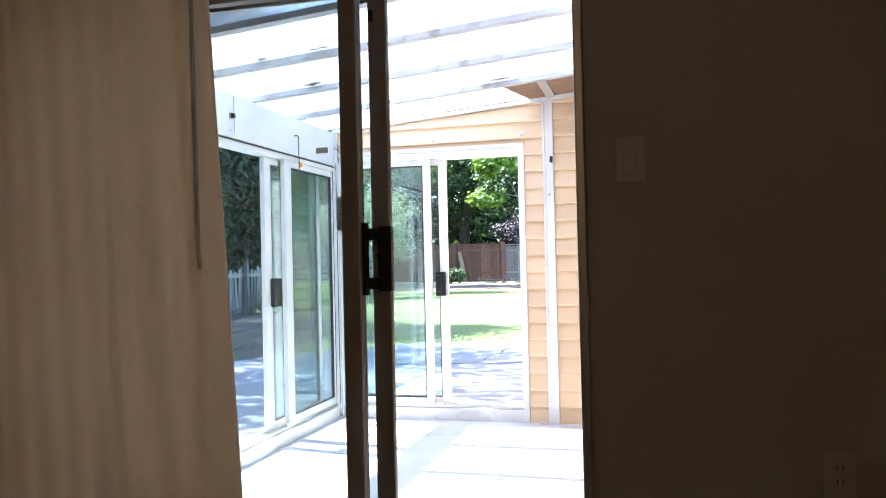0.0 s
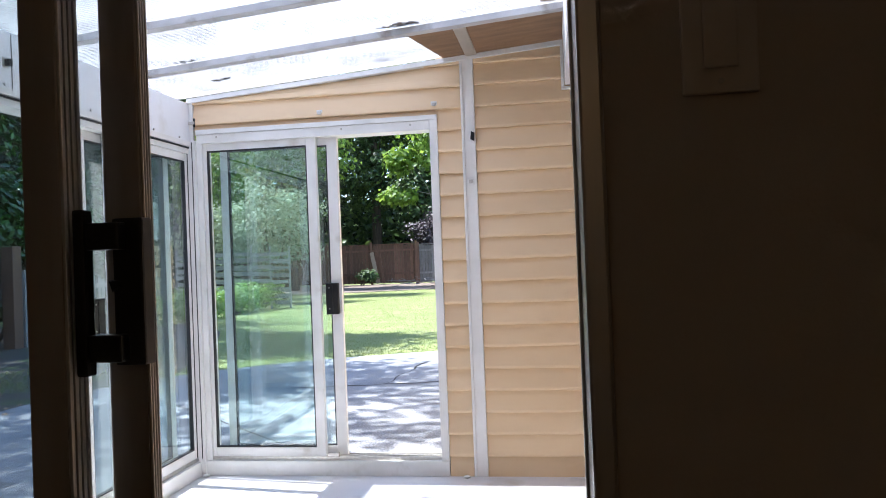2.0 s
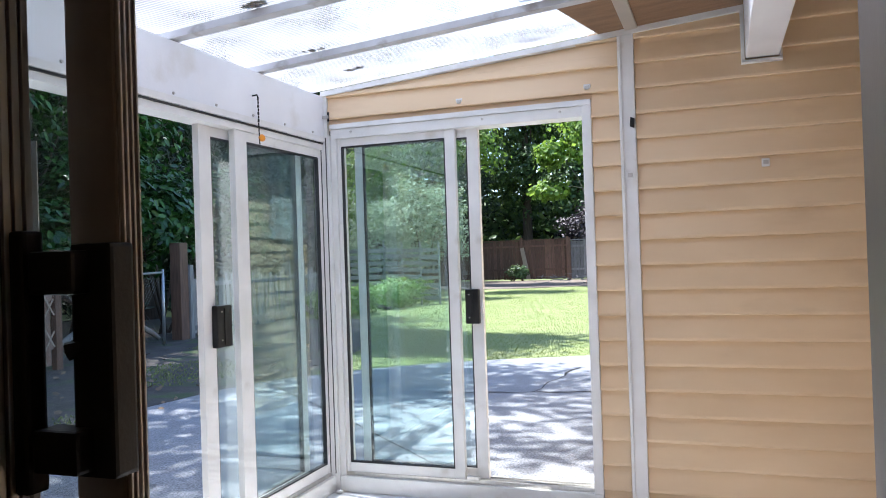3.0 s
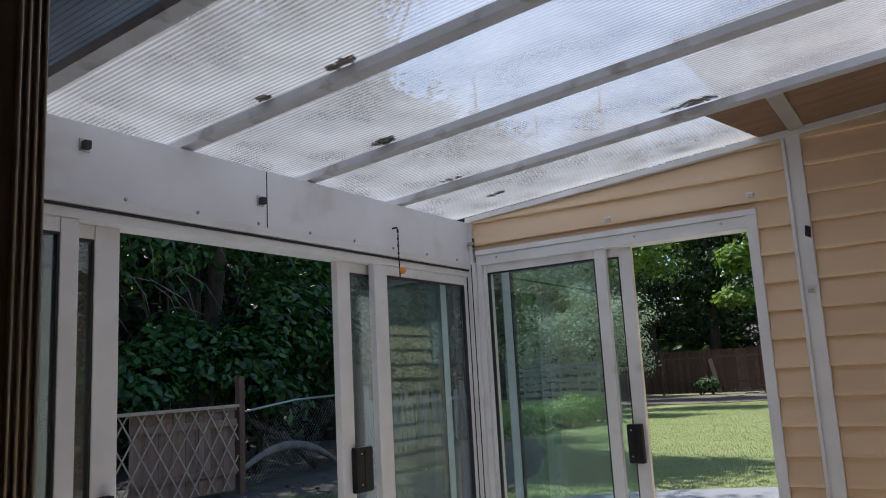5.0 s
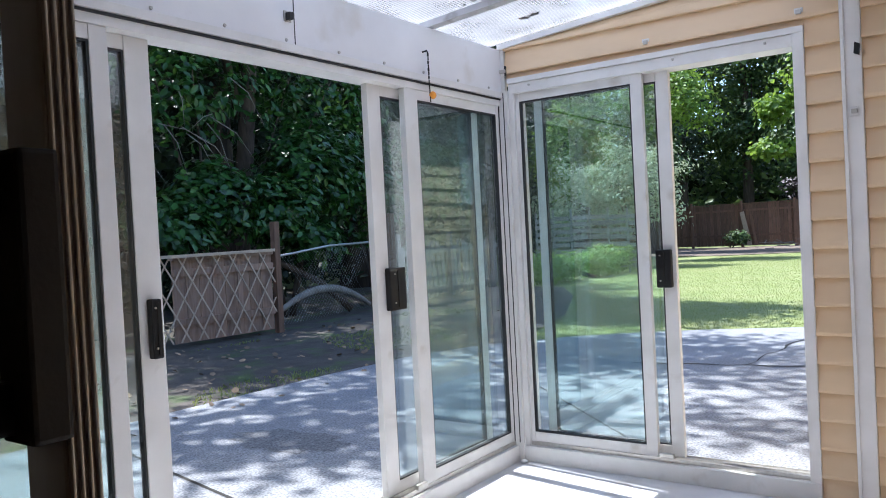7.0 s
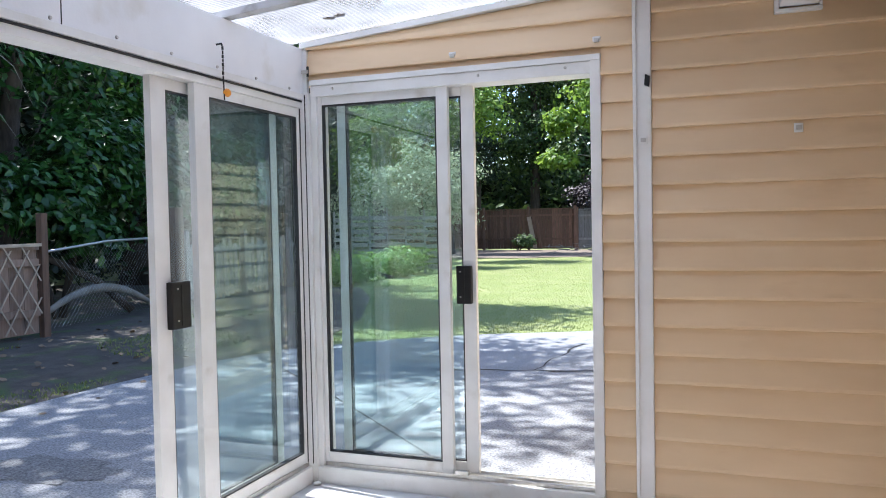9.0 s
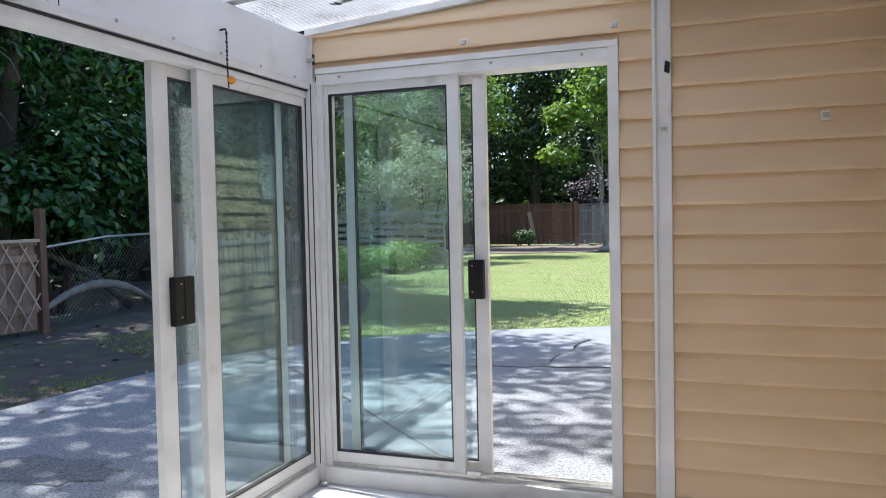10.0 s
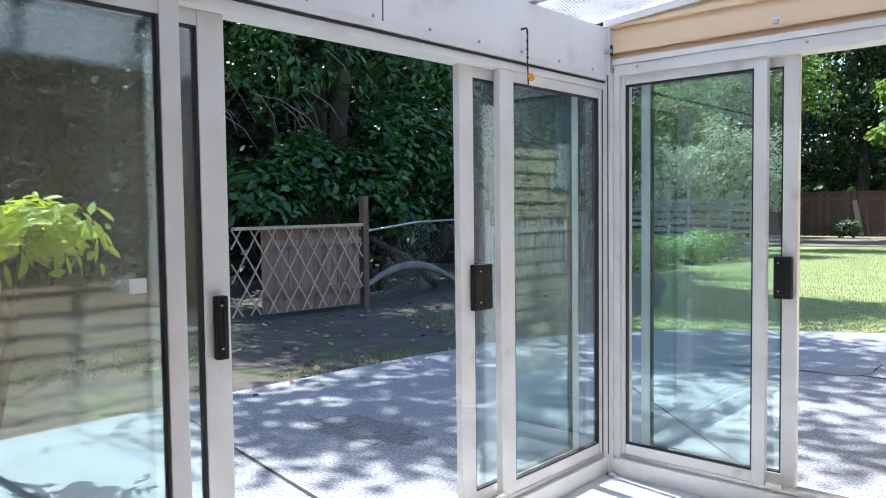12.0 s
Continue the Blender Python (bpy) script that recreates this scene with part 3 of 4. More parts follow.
# vertical white trim and roof-line trim on the end wall
trim = tagged(solo("trim_post", box(-0.661, -0.585, YE - 0.022, YE + 0.012, 0.0, roof_z(-0.62), 0.004), WHITE, (-0.62, YE, 0)), "white vertical trim post on the siding", "trim", "", "structure")
part("bead", box(-0.659, -0.645, YE - 0.032, YE - 0.021, 0, roof_z(-0.66) - 0.03, 0.002), WHITE, trim)
slope = prism([(-2.27, roof_z(-2.27) - 0.022), (-0.09, roof_z(-0.09) - 0.022), (-0.09, roof_z(-0.09) + 0.004), (-2.27, roof_z(-2.27) + 0.004)], "y", YE - 0.03, YE + 0.011)
tagged(part("trim_roof", slope, WHITE), "white sloping trim strip under the roof edge", "trim", "", "structure")

# roof beam on the house side and the solid roof behind it
beam = tagged(solo("roof_beam", box(-0.088, 0.055, 1.66, YE - 0.012, 2.125, 2.44, 0.006), HEADER, (0, 3.2, 2.125)), "white painted roof beam along the sunroom", "beam", "", "structure")
cap = thing("beam_trim", (0, YE, 2.1), "white trim channel round the beam end", "trim", "", "structure")
part("channel", box(-0.106, -0.090, YE - 0.035, YE + 0.011, 2.107, roof_z(-0.1) - 0.02, 0.002), WHITE, cap)
part("channel", box(-0.106, 0.068, YE - 0.035, YE + 0.011, 2.102, 2.116, 0.002), WHITE, cap)
part("channel", box(0.057, 0.068, YE - 0.035, YE + 0.011, 2.117, 2.16, 0.002), WHITE, cap)


# ribbed roof sheets between rafters
RAFTERS = [1.79, 2.40, 2.985, 3.61, 4.235]
for k, y in enumerate(RAFTERS):
    r = thing("rafter", (-1.1, y, roof_z(-1.1)), "grey-white sloping roof bar with a dirty top edge", "rafter", "roof bars")
    prof = [(-2.34, roof_z(-2.34) - 0.012), (-0.09, roof_z(-0.09) - 0.012), (-0.09, roof_z(-0.09) + 0.018), (-2.34, roof_z(-2.34) + 0.018)]
    part("bar", prism(prof, "y", y - 0.028, y + 0.028), RAFTER, r)
    prof = [(-2.34, roof_z(-2.34) + 0.008), (-0.09, roof_z(-0.09) + 0.008), (-0.09, roof_z(-0.09) + 0.02), (-2.34, roof_z(-2.34) + 0.02)]
    part("seal", prism(prof, "y", y + 0.0285, y + 0.040), GASKET, r, "dirty black seal")


def ribbed_sheet(y0, y1, x0=-2.52, x1=-0.06):
    """Ribs run up the slope; the edge towards the header lies on it."""
    bm = bmesh.new()
    n = int((y1 - y0) / 0.0045)
    cols = []
    for i in range(n + 1):
        y = y0 + (y1 - y0) * i / n
        d = 0.0035 * math.cos(2 * math.pi * (y - y0) / 0.018)
        cols.append([bm.verts.new((x, y, roof_z(x) + 0.024 + d)) for x in (x0, x1)])
    for a, b in zip(cols, cols[1:]):
        bm.faces.new((a[0], a[1], b[1], b[0]))
    return bm


edges_y = RAFTERS + [YE + 0.02]
for a, b in zip(edges_y, edges_y[1:]):
    sh = solo("roof_sheet", ribbed_sheet(a + 0.002, b - 0.002), SHEET, (-1.2, (a + b) / 2, roof_z(-1.2)), "ribbed translucent plastic roof sheet, dusty", "roof sheet", "roof sheets")
    smooth(sh)
inf = thing("roof_infill", (-0.45, 4.55, roof_z(-0.45)), "brown board infill under the roof sheet by the end wall", "board")
bm = bmesh.new()
pts = [(-0.86, 4.265), (-0.09, 4.265), (-0.09, YE - 0.005), (-0.74, YE - 0.005)]
lo = [bm.verts.new((x, y, roof_z(x) + 0.004)) for x, y in pts]
hi = [bm.verts.new((x, y, roof_z(x) + 0.018)) for x, y in pts]
bm.faces.new(lo[::-1])
bm.faces.new(hi)
for i in range(4):
    bm.faces.new((lo[i], lo[(i + 1) % 4], hi[(i + 1) % 4], hi[i]))
part("board", bm, BROWNBOARD, inf)
part("batten", prism([(-0.62, roof_z(-0.62) - 0.006), (-0.56, roof_z(-0.56) - 0.006), (-0.56, roof_z(-0.56) + 0.003), (-0.62, roof_z(-0.62) + 0.003)], "y", 4.265, YE - 0.031), TAPE, inf)

# house: door wall, eave above the first bay
wall = tagged(part("wall_house", box(-0.111, 2.6, 1.39, 1.62, 0, 3.1), INNER), "dim beige painted wall beside the sliding door", "wall", "", "structure")
tagged(part("wall_house_left", box(-6.0, -2.06, 1.39, 1.62, -0.1, 3.1), INNER), "beige painted wall behind the curtain", "wall", "", "structure")
tagged(part("wall_house_over", box(-2.06, -0.112, 1.39, 1.62, 2.14, 3.1), INNER), "beige wall over the sliding door", "wall", "", "structure")
tagged(part("wall_room_back", box(-3.2, 2.6, -3.4, -3.25, 0, 2.6), INNER), "beige painted room wall", "wall", "", "structure")
tagged(part("wall_room_left", box(-3.2, -3.05, -3.25, 1.39, 0, 2.6), INNER), "beige painted room wall", "wall", "", "structure")
tagged(part("wall_room_right", box(2.45, 2.6, -3.25, 1.39, 0, 2.6), INNER), "beige painted room wall", "wall", "", "structure")
tagged(part("floor_room", box(-3.05, 2.45, -3.25, 1.389, -0.2, 0.09), CARPET), "beige carpet in the dim room", "floor", "", "structure")
tagged(part("ceiling_room", box(-3.05, 2.45, -3.25, 1.389, 2.5, 2.6), CEILING), "white textured ceiling", "ceiling", "", "structure")
tagged(part("eave_house", box(-7.0, 3.5, 1.3, 2.42, 2.52, 2.62), BROWNBOARD), "brown boarded house eave over the first roof bay", "eave", "", "structure")
tagged(part("roof_house", prism([(2.46, 2.63), (-3.6, 4.6), (-3.6, 4.4), (-3.4, 2.65), (1.3, 2.63)], "x", -7.0, 3.5), SHINGLE), "grey shingled house roof", "roof", "", "structure")
tagged(part("wall_sunroom_right", box(RW, RW + 0.15, 1.62, YE - 0.02, 0, 2.5), SIDING), "tan siding wall closing the porch", "wall", "", "structure")

tagged(part("ceiling_porch", box(0.056, RW - 0.02, 1.63, YE - 0.018, 2.405, 2.52), CEILING), "cream textured ceiling panel beside the roof beam", "ceiling", "", "structure")
# wing of the house behind the end wall
wing = thing("house_wing", (2, 7, 0), "house wing with tan siding, brown eave and shingled roof", "house")
part("wall", box(-0.56, 5.0, 4.96, 9.5, -0.1, 2.86), SIDING, wing)
part("roof", prism([(-1.12, 2.94), (5.4, 3.6), (5.4, 2.94)], "y", 5.0, 9.9), SHINGLE, wing)
for i in range(6):
    part("eave_board", box(-1.10 + 0.17 * i, -0.935 + 0.17 * i, 4.97, 9.9, 2.865, 2.935), BROWNBOARD, wing)
win = part("window", box(-0.6, -0.555, 7.0, 8.3, 1.48, 2.4), WHITE, wing)
part("pane", box(-0.603, -0.597, 7.05, 8.25, 1.54, 2.35), HOUSE_GLASS, win)
for k in range(20):
    z = 0.02 + 0.122 * k
    part("siding_board", prism([(-0.562, z), (-0.580, z + 0.002), (-0.564, z + 0.122)], "y", 4.97, 9.5), SIDING, wing)

# ---- house sliding door ----
fr = thing("door_frame_house", (-1.1, 1.5, 0.1), "dark bronze aluminium sliding door frame", "door frame", "", "structure")
part("jamb", box(-0.126, -0.112, 1.40, 1.66, 0.0, 2.1, 0.003), BRONZE, fr)
part("jamb_stop", box(-0.131, -0.1265, 1.50, 1.515, 0.1, 2.1, 0.002), ALU, fr)
# pale strip draws the highlight along the jamb's room-side edge
part("jamb_edge", box(-0.1265, -0.101, 1.378, 1.3885, 0.0, 2.1, 0.004), ALU, fr, "pale aluminium strip for the highlight on the jamb edge")
part("head", box(-2.06, -0.135, 1.42, 1.66, 2.08, 2.139, 0.003), BRONZE, fr)
part("threshold", box(-2.06, -0.135, 1.40, 1.68, 0.001, 0.10, 0.003), BRONZE, fr)
part("jamb", box(-2.059, -2.03, 1.42, 1.66, 0.101, 2.079, 0.003), BRONZE, fr)


def house_panel(x0, x1, y0, y1, stile, label):
    p = thing("patio_door_panel", ((x0 + x1) / 2, (y0 + y1) / 2, 0.1), label, "door panel")
    part("stile", box(x0, x0 + 0.05, y0, y1, 0.105, 2.075, 0.003), BRONZE, p)
    st = part("stile", box(x1 - stile, x1 - 0.004, y0, y1, 0.105, 2.075, 0.003), BRONZE, p)
    for i in range(4):
        w = (y1 - y0) / 4
        part("rib", box(x1 - 0.0045, x1, y0 + w * i + 0.002, y0 + w * (i + 1) - 0.002, 0.105, 2.075, 0.001), ALU, st, "ribbed bare aluminium edge")
    part("bottom_rail", box(x0 + 0.05, x1 - stile, y0 + 0.004, y1 - 0.004, 0.105, 0.19, 0.003), BRONZE, p)
    part("top_rail", box(x0 + 0.05, x1 - stile, y0 + 0.004, y1 - 0.004, 2.02, 2.075, 0.003), BRONZE, p)
    ym = (y0 + y1) / 2
    pane = part("pane", box(x0 + 0.05, x1 - stile, ym - 0.003, ym + 0.003, 0.19, 2.02), HOUSE_GLASS, p)
    pane.visible_shadow = False
    return p


house_panel(-2.028, -0.790, 1.505, 1.550, 0.058, "bronze-framed fixed glass patio door panel")
lead = house_panel(-1.96, -0.716, 1.574, 1.600, 0.060, "bronze-framed sliding patio door panel pushed half open, black handle")
# pull handle: back plate with a looped grip
hz0, hz1 = 1.080, 1.303
hb = bmesh.new()
box(-0.748, -0.704, 1.545, 1.5735, hz0 + 0.012, hz1 - 0.012, 0.004, hb)
box(-0.791, -0.774, 1.522, 1.544, hz0, hz1, 0.004, hb)
box(-0.776, -0.727, 1.526, 1.556, hz1 - 0.055, hz1 - 0.018, 0.004, hb)
box(-0.776, -0.727, 1.526, 1.556, hz0 + 0.018, hz0 + 0.055, 0.004, hb)
hd = part("handle", hb, BLACK, lead, "black looped pull handle")
part("latch_lever", tube([(-0.733, 1.555, 1.205), (-0.751, 1.543, 1.199)], [0.006, 0.008], 8), BLACK, hd)
part("keeper", box(-0.771, -0.757, 1.562, 1.5735, 1.93, 1.965, 0.002), BLACK, lead, "small black catch")
solo("tape", box(-0.935, -0.895, 1.522, 1.5235, 1.522, 1.540), TAPE, (-0.915, 1.523, 1.522), "short strip of tan tape on the glass", "tape")
note = solo("paper_note", box(-0.90, -0.832, 1.592, 1.593, 1.285, 1.392), PAPER, (-0.866, 1.592, 1.285), "white paper note on the outside of the glass", "note")
for z in (1.366, 1.34, 1.312):
    part("text_bar", box(-0.89, -0.84, 1.5905, 1.5915, z - 0.006, z), INK, note)


# ---- room things ----
def curtain():
    c = thing("curtain", (-1.75, 1.31, 0.09), "beige floor-length curtain hanging in soft folds", "curtain")
    bm = bmesh.new()
    cols, rows = 150, 14
    grid = []
    for j in range(rows + 1):
        f = j / rows
        z = 0.12 + f * 2.2
        right = -1.07 - 0.12 * f
        line = []
        for i in range(cols + 1):
            s = i / cols
            x = -2.6 + (right + 2.6) * s
            fold = 0.030 * math.sin(s * 44 + 0.6 * math.sin(s * 9)) + 0.02 * math.sin(s * 17 + 1)
            tight = 0.35 + 0.65 * (1 - f) if s > 0.72 else 0.25
            y = 1.315 + fold * tight + 0.008 * math.sin(s * 90 + f * 2)
            line.append(bm.verts.new((x, y, z)))
        grid.append(line)
    for a, b in zip(grid, grid[1:]):
        for i in range(cols):
            bm.faces.new((a[i], a[i + 1], b[i + 1], b[i]))
    cl = smooth(part("cloth", bm, CURTAIN, c))
    so = cl.modifiers.new("thick", "SOLIDIFY")
    so.thickness = 0.003
    smooth(part("wand", tube([(-1.180, 1.255, 1.175), (-1.19, 1.262, 1.23), (-1.205, 1.265, 2.3)], [0.006, 0.008, 0.006], 8), PLATE, c, "pale plastic pull wand"))
    smooth(part("rod", tube([(-2.7, 1.3, 2.34), (-0.2, 1.3, 2.34)], 0.014, 10), BRONZE, c))
    for x in (-2.62, -0.3):
        part("bracket", box(x, x + 0.02, 1.3, 1.389, 2.325, 2.355, 0.002), BRONZE, c)


curtain()
sw = thing("light_switch", (0.015, 1.385, 1.376), "ivory rocker light switch on the dim wall", "switch")
part("plate", box(-0.022, 0.052, 1.383, 1.3895, 1.375, 1.495, 0.002), PLATE, sw)
part("rocker", box(-0.002, 0.032, 1.378, 1.3829, 1.400, 1.470, 0.002), PLATE, sw)
for z in (1.387, 1.483):
    part("screw", tube([(0.015, 1.383, z), (0.015, 1.3815, z)], 0.003, 8), ALU, sw)
ou = thing("power_outlet", (0.492, 1.385, 0.58), "ivory double power outlet on the dim wall", "outlet")
part("plate", box(0.457, 0.529, 1.383, 1.3895, 0.578, 0.692, 0.002), PLATE, ou)
for z in (0.605, 0.640):
    so = part("socket", box(0.476, 0.510, 1.3805, 1.3829, z, z + 0.029, 0.001), PLATE, ou)
    for x in (0.485, 0.498):
        part("slot", box(x, x + 0.003, 1.3800, 1.3806, z + 0.011, z + 0.022), GASKET, so)

# ceiling lamp behind, whose warm bulbs glint in the door frame
BULB = bpy.data.materials.new("lamp bulb")
BULB.use_nodes = True
BULB.node_tree.nodes["Principled BSDF"].inputs["Emission Color"].default_value = (1.0, 0.62, 0.3, 1)
BULB.node_tree.nodes["Principled BSDF"].inputs["Emission Strength"].default_value = LAMP
cl = thing("ceiling_lamp", (-0.6, -2.0, 2.5), "bronze ceiling lamp with three warm bulbs", "ceiling lamp")
smooth(part("canopy", tube([(-0.6, -2.0, 2.5), (-0.6, -2.0, 2.47)], [0.07, 0.06], 16), BRONZE, cl))
smooth(part("stem", tube([(-0.6, -2.0, 2.47), (-0.6, -2.0, 2.3)], 0.012, 8), BRONZE, cl))
for k in range(3):
    a = 2.1 * k + 0.4
    bx, by = -0.6 + 0.14 * math.cos(a), -2.0 + 0.14 * math.sin(a)
    smooth(part("arm", tube([(-0.6, -2.0, 2.31), (bx, by, 2.29)], 0.008, 6), BRONZE, cl))
    bb = bmesh.new()
    bmesh.ops.create_uvsphere(bb, u_segments=12, v_segments=8, radius=0.035, matrix=Matrix.Translation((bx, by, 2.25)))
    smooth(part("bulb", bb, BULB, cl, "warm glowing bulb"))

# ---- sunroom small things ----


def clip(x, y, z, wall, label="small pale metal clip fixed to the siding"):
    c = thing("clip", (x, y, z), label, "clip", "wall clips")
    if wall == "y":
        part("plate", box(x - 0.017, x + 0.017, y - 0.006, y, z - 0.02, z + 0.017, 0.002), WHITE, c)
        part("tab", box(x - 0.010, x + 0.012, y - 0.016, y - 0.006, z - 0.010, z + 0.008, 0.002), ALU, c)
    else:
        part("plate", box(x, x + 0.005, y - 0.02, y + 0.015, z - 0.02, z + 0.02, 0.002), ALU, c)
        part("tab", box(x + 0.005, x + 0.028, y - 0.014, y + 0.006, z - 0.015, z + 0.012, 0.003), GASKET, c)


clip(-1.473, YE - 0.008, 2.065, "y")
clip(-0.812, YE - 0.008, 2.070, "y")
clip(-0.018, YE - 0.008, 1.648, "y")
clip(-0.618, YE - 0.023, 1.629, "y", "small grey clip on the white trim")
clip(XW, 3.312, 2.045, "x", "small dark bracket on the header beam")
clip(XW, 2.60, 2.10, "x", "small dark bracket on the header beam")
lk = thing("gate_latch", (-0.60, YE - 0.03, 1.86), "small black latch plate on the white trim", "latch")
part("plate", prism([(-0.612, 1.86), (-0.592, 1.85), (-0.588, 1.895), (-0.608, 1.905)], "y", YE - 0.034, YE - 0.0225), BLACK, lk)
hk = thing("corner_hook", (-2.25, YE - 0.03, 2.05), "grey metal corner hook on the trim", "hook")
part("plate", box(-2.262, -2.225, YE - 0.032, YE - 0.013, 2.045, 2.062, 0.002), ALU, hk)
part("pin", tube([(-2.23, YE - 0.022, 2.03), (-2.23, YE - 0.022, 2.08)], 0.006, 8), GASKET, hk)
hg = thing("hanging_ornament", (XW + 0.03, 4.145, 2.06), "black wire with a small orange trinket hung from a hook", "ornament")
part("hook", tube([(XW, 4.14, 2.05), (XW + 0.025, 4.14, 2.052), (XW + 0.03, 4.14, 2.04)], 0.004, 6), BLACK, hg)
for k in range(7):
    z = 2.04 - 0.017 * k
    part("chain_link", box(XW + 0.027, XW + 0.033, 4.136 + 0.003 * (k % 2), 4.144 - 0.001 * (k % 2), z - 0.015, z, 0.001), BLACK, hg)
part("wire", tube([(XW + 0.03, 4.14, 1.92), (XW + 0.032, 4.142, 1.82)], 0.003, 6), BLACK, hg)
bb = bmesh.new()
bmesh.ops.create_icosphere(bb, subdivisions=2, radius=0.018, matrix=Matrix.Translation((XW + 0.034, 4.158, 1.852)) @ Matrix.Diagonal((0.8, 1.2, 1, 1)))
smooth(part("trinket", bb, ORANGE, hg, "orange plastic trinket"))


def litter(x, y, rx, ry, n, seed):
    """A drift of dead leaves lying on the sheet."""
    rng = random.Random(seed)
    bm = bmesh.new()
    for _ in range(n):
        a, r = rng.uniform(0, 6.28), math.sqrt(rng.random())
        px, py = x + rx * r * math.cos(a), y + ry * r * math.sin(a)
        s = rng.uniform(0.006, 0.018)
        bmesh.ops.create_icosphere(bm, subdivisions=1, radius=s, matrix=Matrix.Translation((px, py, roof_z(px) + 0.029)) @ Matrix.Rotation(rng.uniform(0, 6.28), 4, "Z") @ Matrix.Diagonal((1.6, 0.9, 0.35, 1)))
    o = solo("leaf_litter", bm, DEBRIS, (x, y, roof_z(x)), "dark clump of dead leaves on the roof sheet", "leaf litter", "leaf litter on the roof")
    return o


for k, (x, y, rx, ry, n) in enumerate([(-1.86, 3.555, 0.05, 0.02, 22), (-0.87, 4.175, 0.10, 0.022, 30), (-1.95, 4.60, 0.05, 0.022, 14), (-1.86, 2.945, 0.03, 0.010, 9),
                                       (-1.55, 2.94, 0.06, 0.012, 16), (-0.3, 3.57, 0.12, 0.010, 12), (-2.0, 4.19, 0.10, 0.008, 8), (-0.15, 4.17, 0.05, 0.03, 16)]):
    litter(x, y, rx, ry, n, k)

# ---- garden: fences ----


def board_fence(p0, p1, n, z0, z1, gap, mat, label, group, thick=0.02, posts=3, uneven=0.0, seed=1, rails=(0.25, 0.85), post_mat=None, cap=False, skew=0.0):
    rng = random.Random(seed)
    a, b = Vector((*p0, 0)), Vector((*p1, 0))
    d = (b - a).normalized()
    nrm = Vector((-d.y, d.x, 0))
    L = (b - a).length
    ft = thing("fence", (*((a + b) / 2).xy, z0), label, "fence", group)
    w = L / n

    def slab_at(s0, s1, q0, q1, o0, o1, lean=0.0):
        bm = bmesh.new()
        v = []
        for s in (s0, s1):
            for o in (o0, o1):
                for q in (q0, q1):
                    p = a + d * (s + lean * (q - q0)) + nrm * o
                    v.append(bm.verts.new((p.x, p.y, q)))
        for q in ((0, 1, 3, 2), (4, 6, 7, 5), (0, 4, 5, 1), (2, 3, 7, 6), (0, 2, 6, 4), (1, 5, 7, 3)):
            bm.faces.new([v[i] for i in q])
        bmesh.ops.recalc_face_normals(bm, faces=bm.faces)
        return bm

    for i in range(n):
        part("board", slab_at(i * w + gap / 2, (i + 1) * w - gap / 2, z0 + rng.uniform(0, uneven), z1 - rng.uniform(0, uneven), 0, thick, rng.uniform(-skew, skew)), mat, ft)
    for r in rails:
        q = z0 + (z1 - z0) * r
        part("rail", slab_at(0, L, q - 0.045, q + 0.045, -0.04, -0.001), mat, ft)
    for k in range(posts):
        s = L * k / max(1, posts - 1)
        part("post", slab_at(s - 0.05, s + 0.05, z0 - 0.1, z1 + 0.14, -0.13, -0.041), post_mat or mat, ft)
    if cap:
        part("cap", slab_at(0, L, z1, z1 + 0.04, -0.05, 0.06), mat, ft)
    return ft


# cedar panel with a lattice over it beside the drive
board_fence((-8.62, 7.25), (-8.52, 8.82), 8, 0.0, 1.06, 0.006, PINKCEDAR, "faded brown cedar board fence panel behind a lattice", "side fence", posts=0, cap=True)
lt = thing("lattice_panel", (-8.47, 7.8, 0), "pale diagonal lattice screen over the cedar fence", "lattice")
for k in range(-4, 10):
    for sgn in (1, -1):
        y0, y1, z0, z1 = 6.75, 8.84, 0.02, 1.10
        c = y0 + 0.26 * k
        pts = []
        for z in (z0, z1):
            pts.append((c + (z - z0) * 0.62 if sgn > 0 else c + 0.62 * (z1 - z0) - (z - z0) * 0.62, z))
        (ya, za), (yb, zb) = pts
        if max(ya, yb) <= y0 or min(ya, yb) >= y1:
            continue
        t0 = max(0, min(1, max((y0 - ya) / (yb - ya) if yb > ya else (y1 - ya) / (yb - ya), 0)))
        t1 = min(1, max(0, min((y1 - ya) / (yb - ya) if yb > ya else (y0 - ya) / (yb - ya), 1)))
        if t1 - t0 < 0.05:
            continue
        A, B = (ya + (yb - ya) * t0, za + (zb - za) * t0), (ya + (yb - ya) * t1, za + (zb - za) * t1)
        xo = -8.485 + (0.008 if sgn > 0 else 0) + 0.06 * (A[0] - 8.8) * 0.5
        bm = prism([(A[0] - 0.012, A[1]), (A[0] + 0.012, A[1]), (B[0] + 0.012, B[1]), (B[0] - 0.012, B[1])], "x", xo, xo + 0.007)
        part("strip", bm, LATTICE, lt)
part("post", box(-8.55, -8.46, 8.85, 8.95, -0.1, 1.52, 0.006), CEDAR, lt)
part("top_bar", prism([(6.75, 1.09), (8.85, 1.10), (8.85, 1.14), (6.75, 1.13)], "x", -8.52, -8.46), LATTICE, lt)

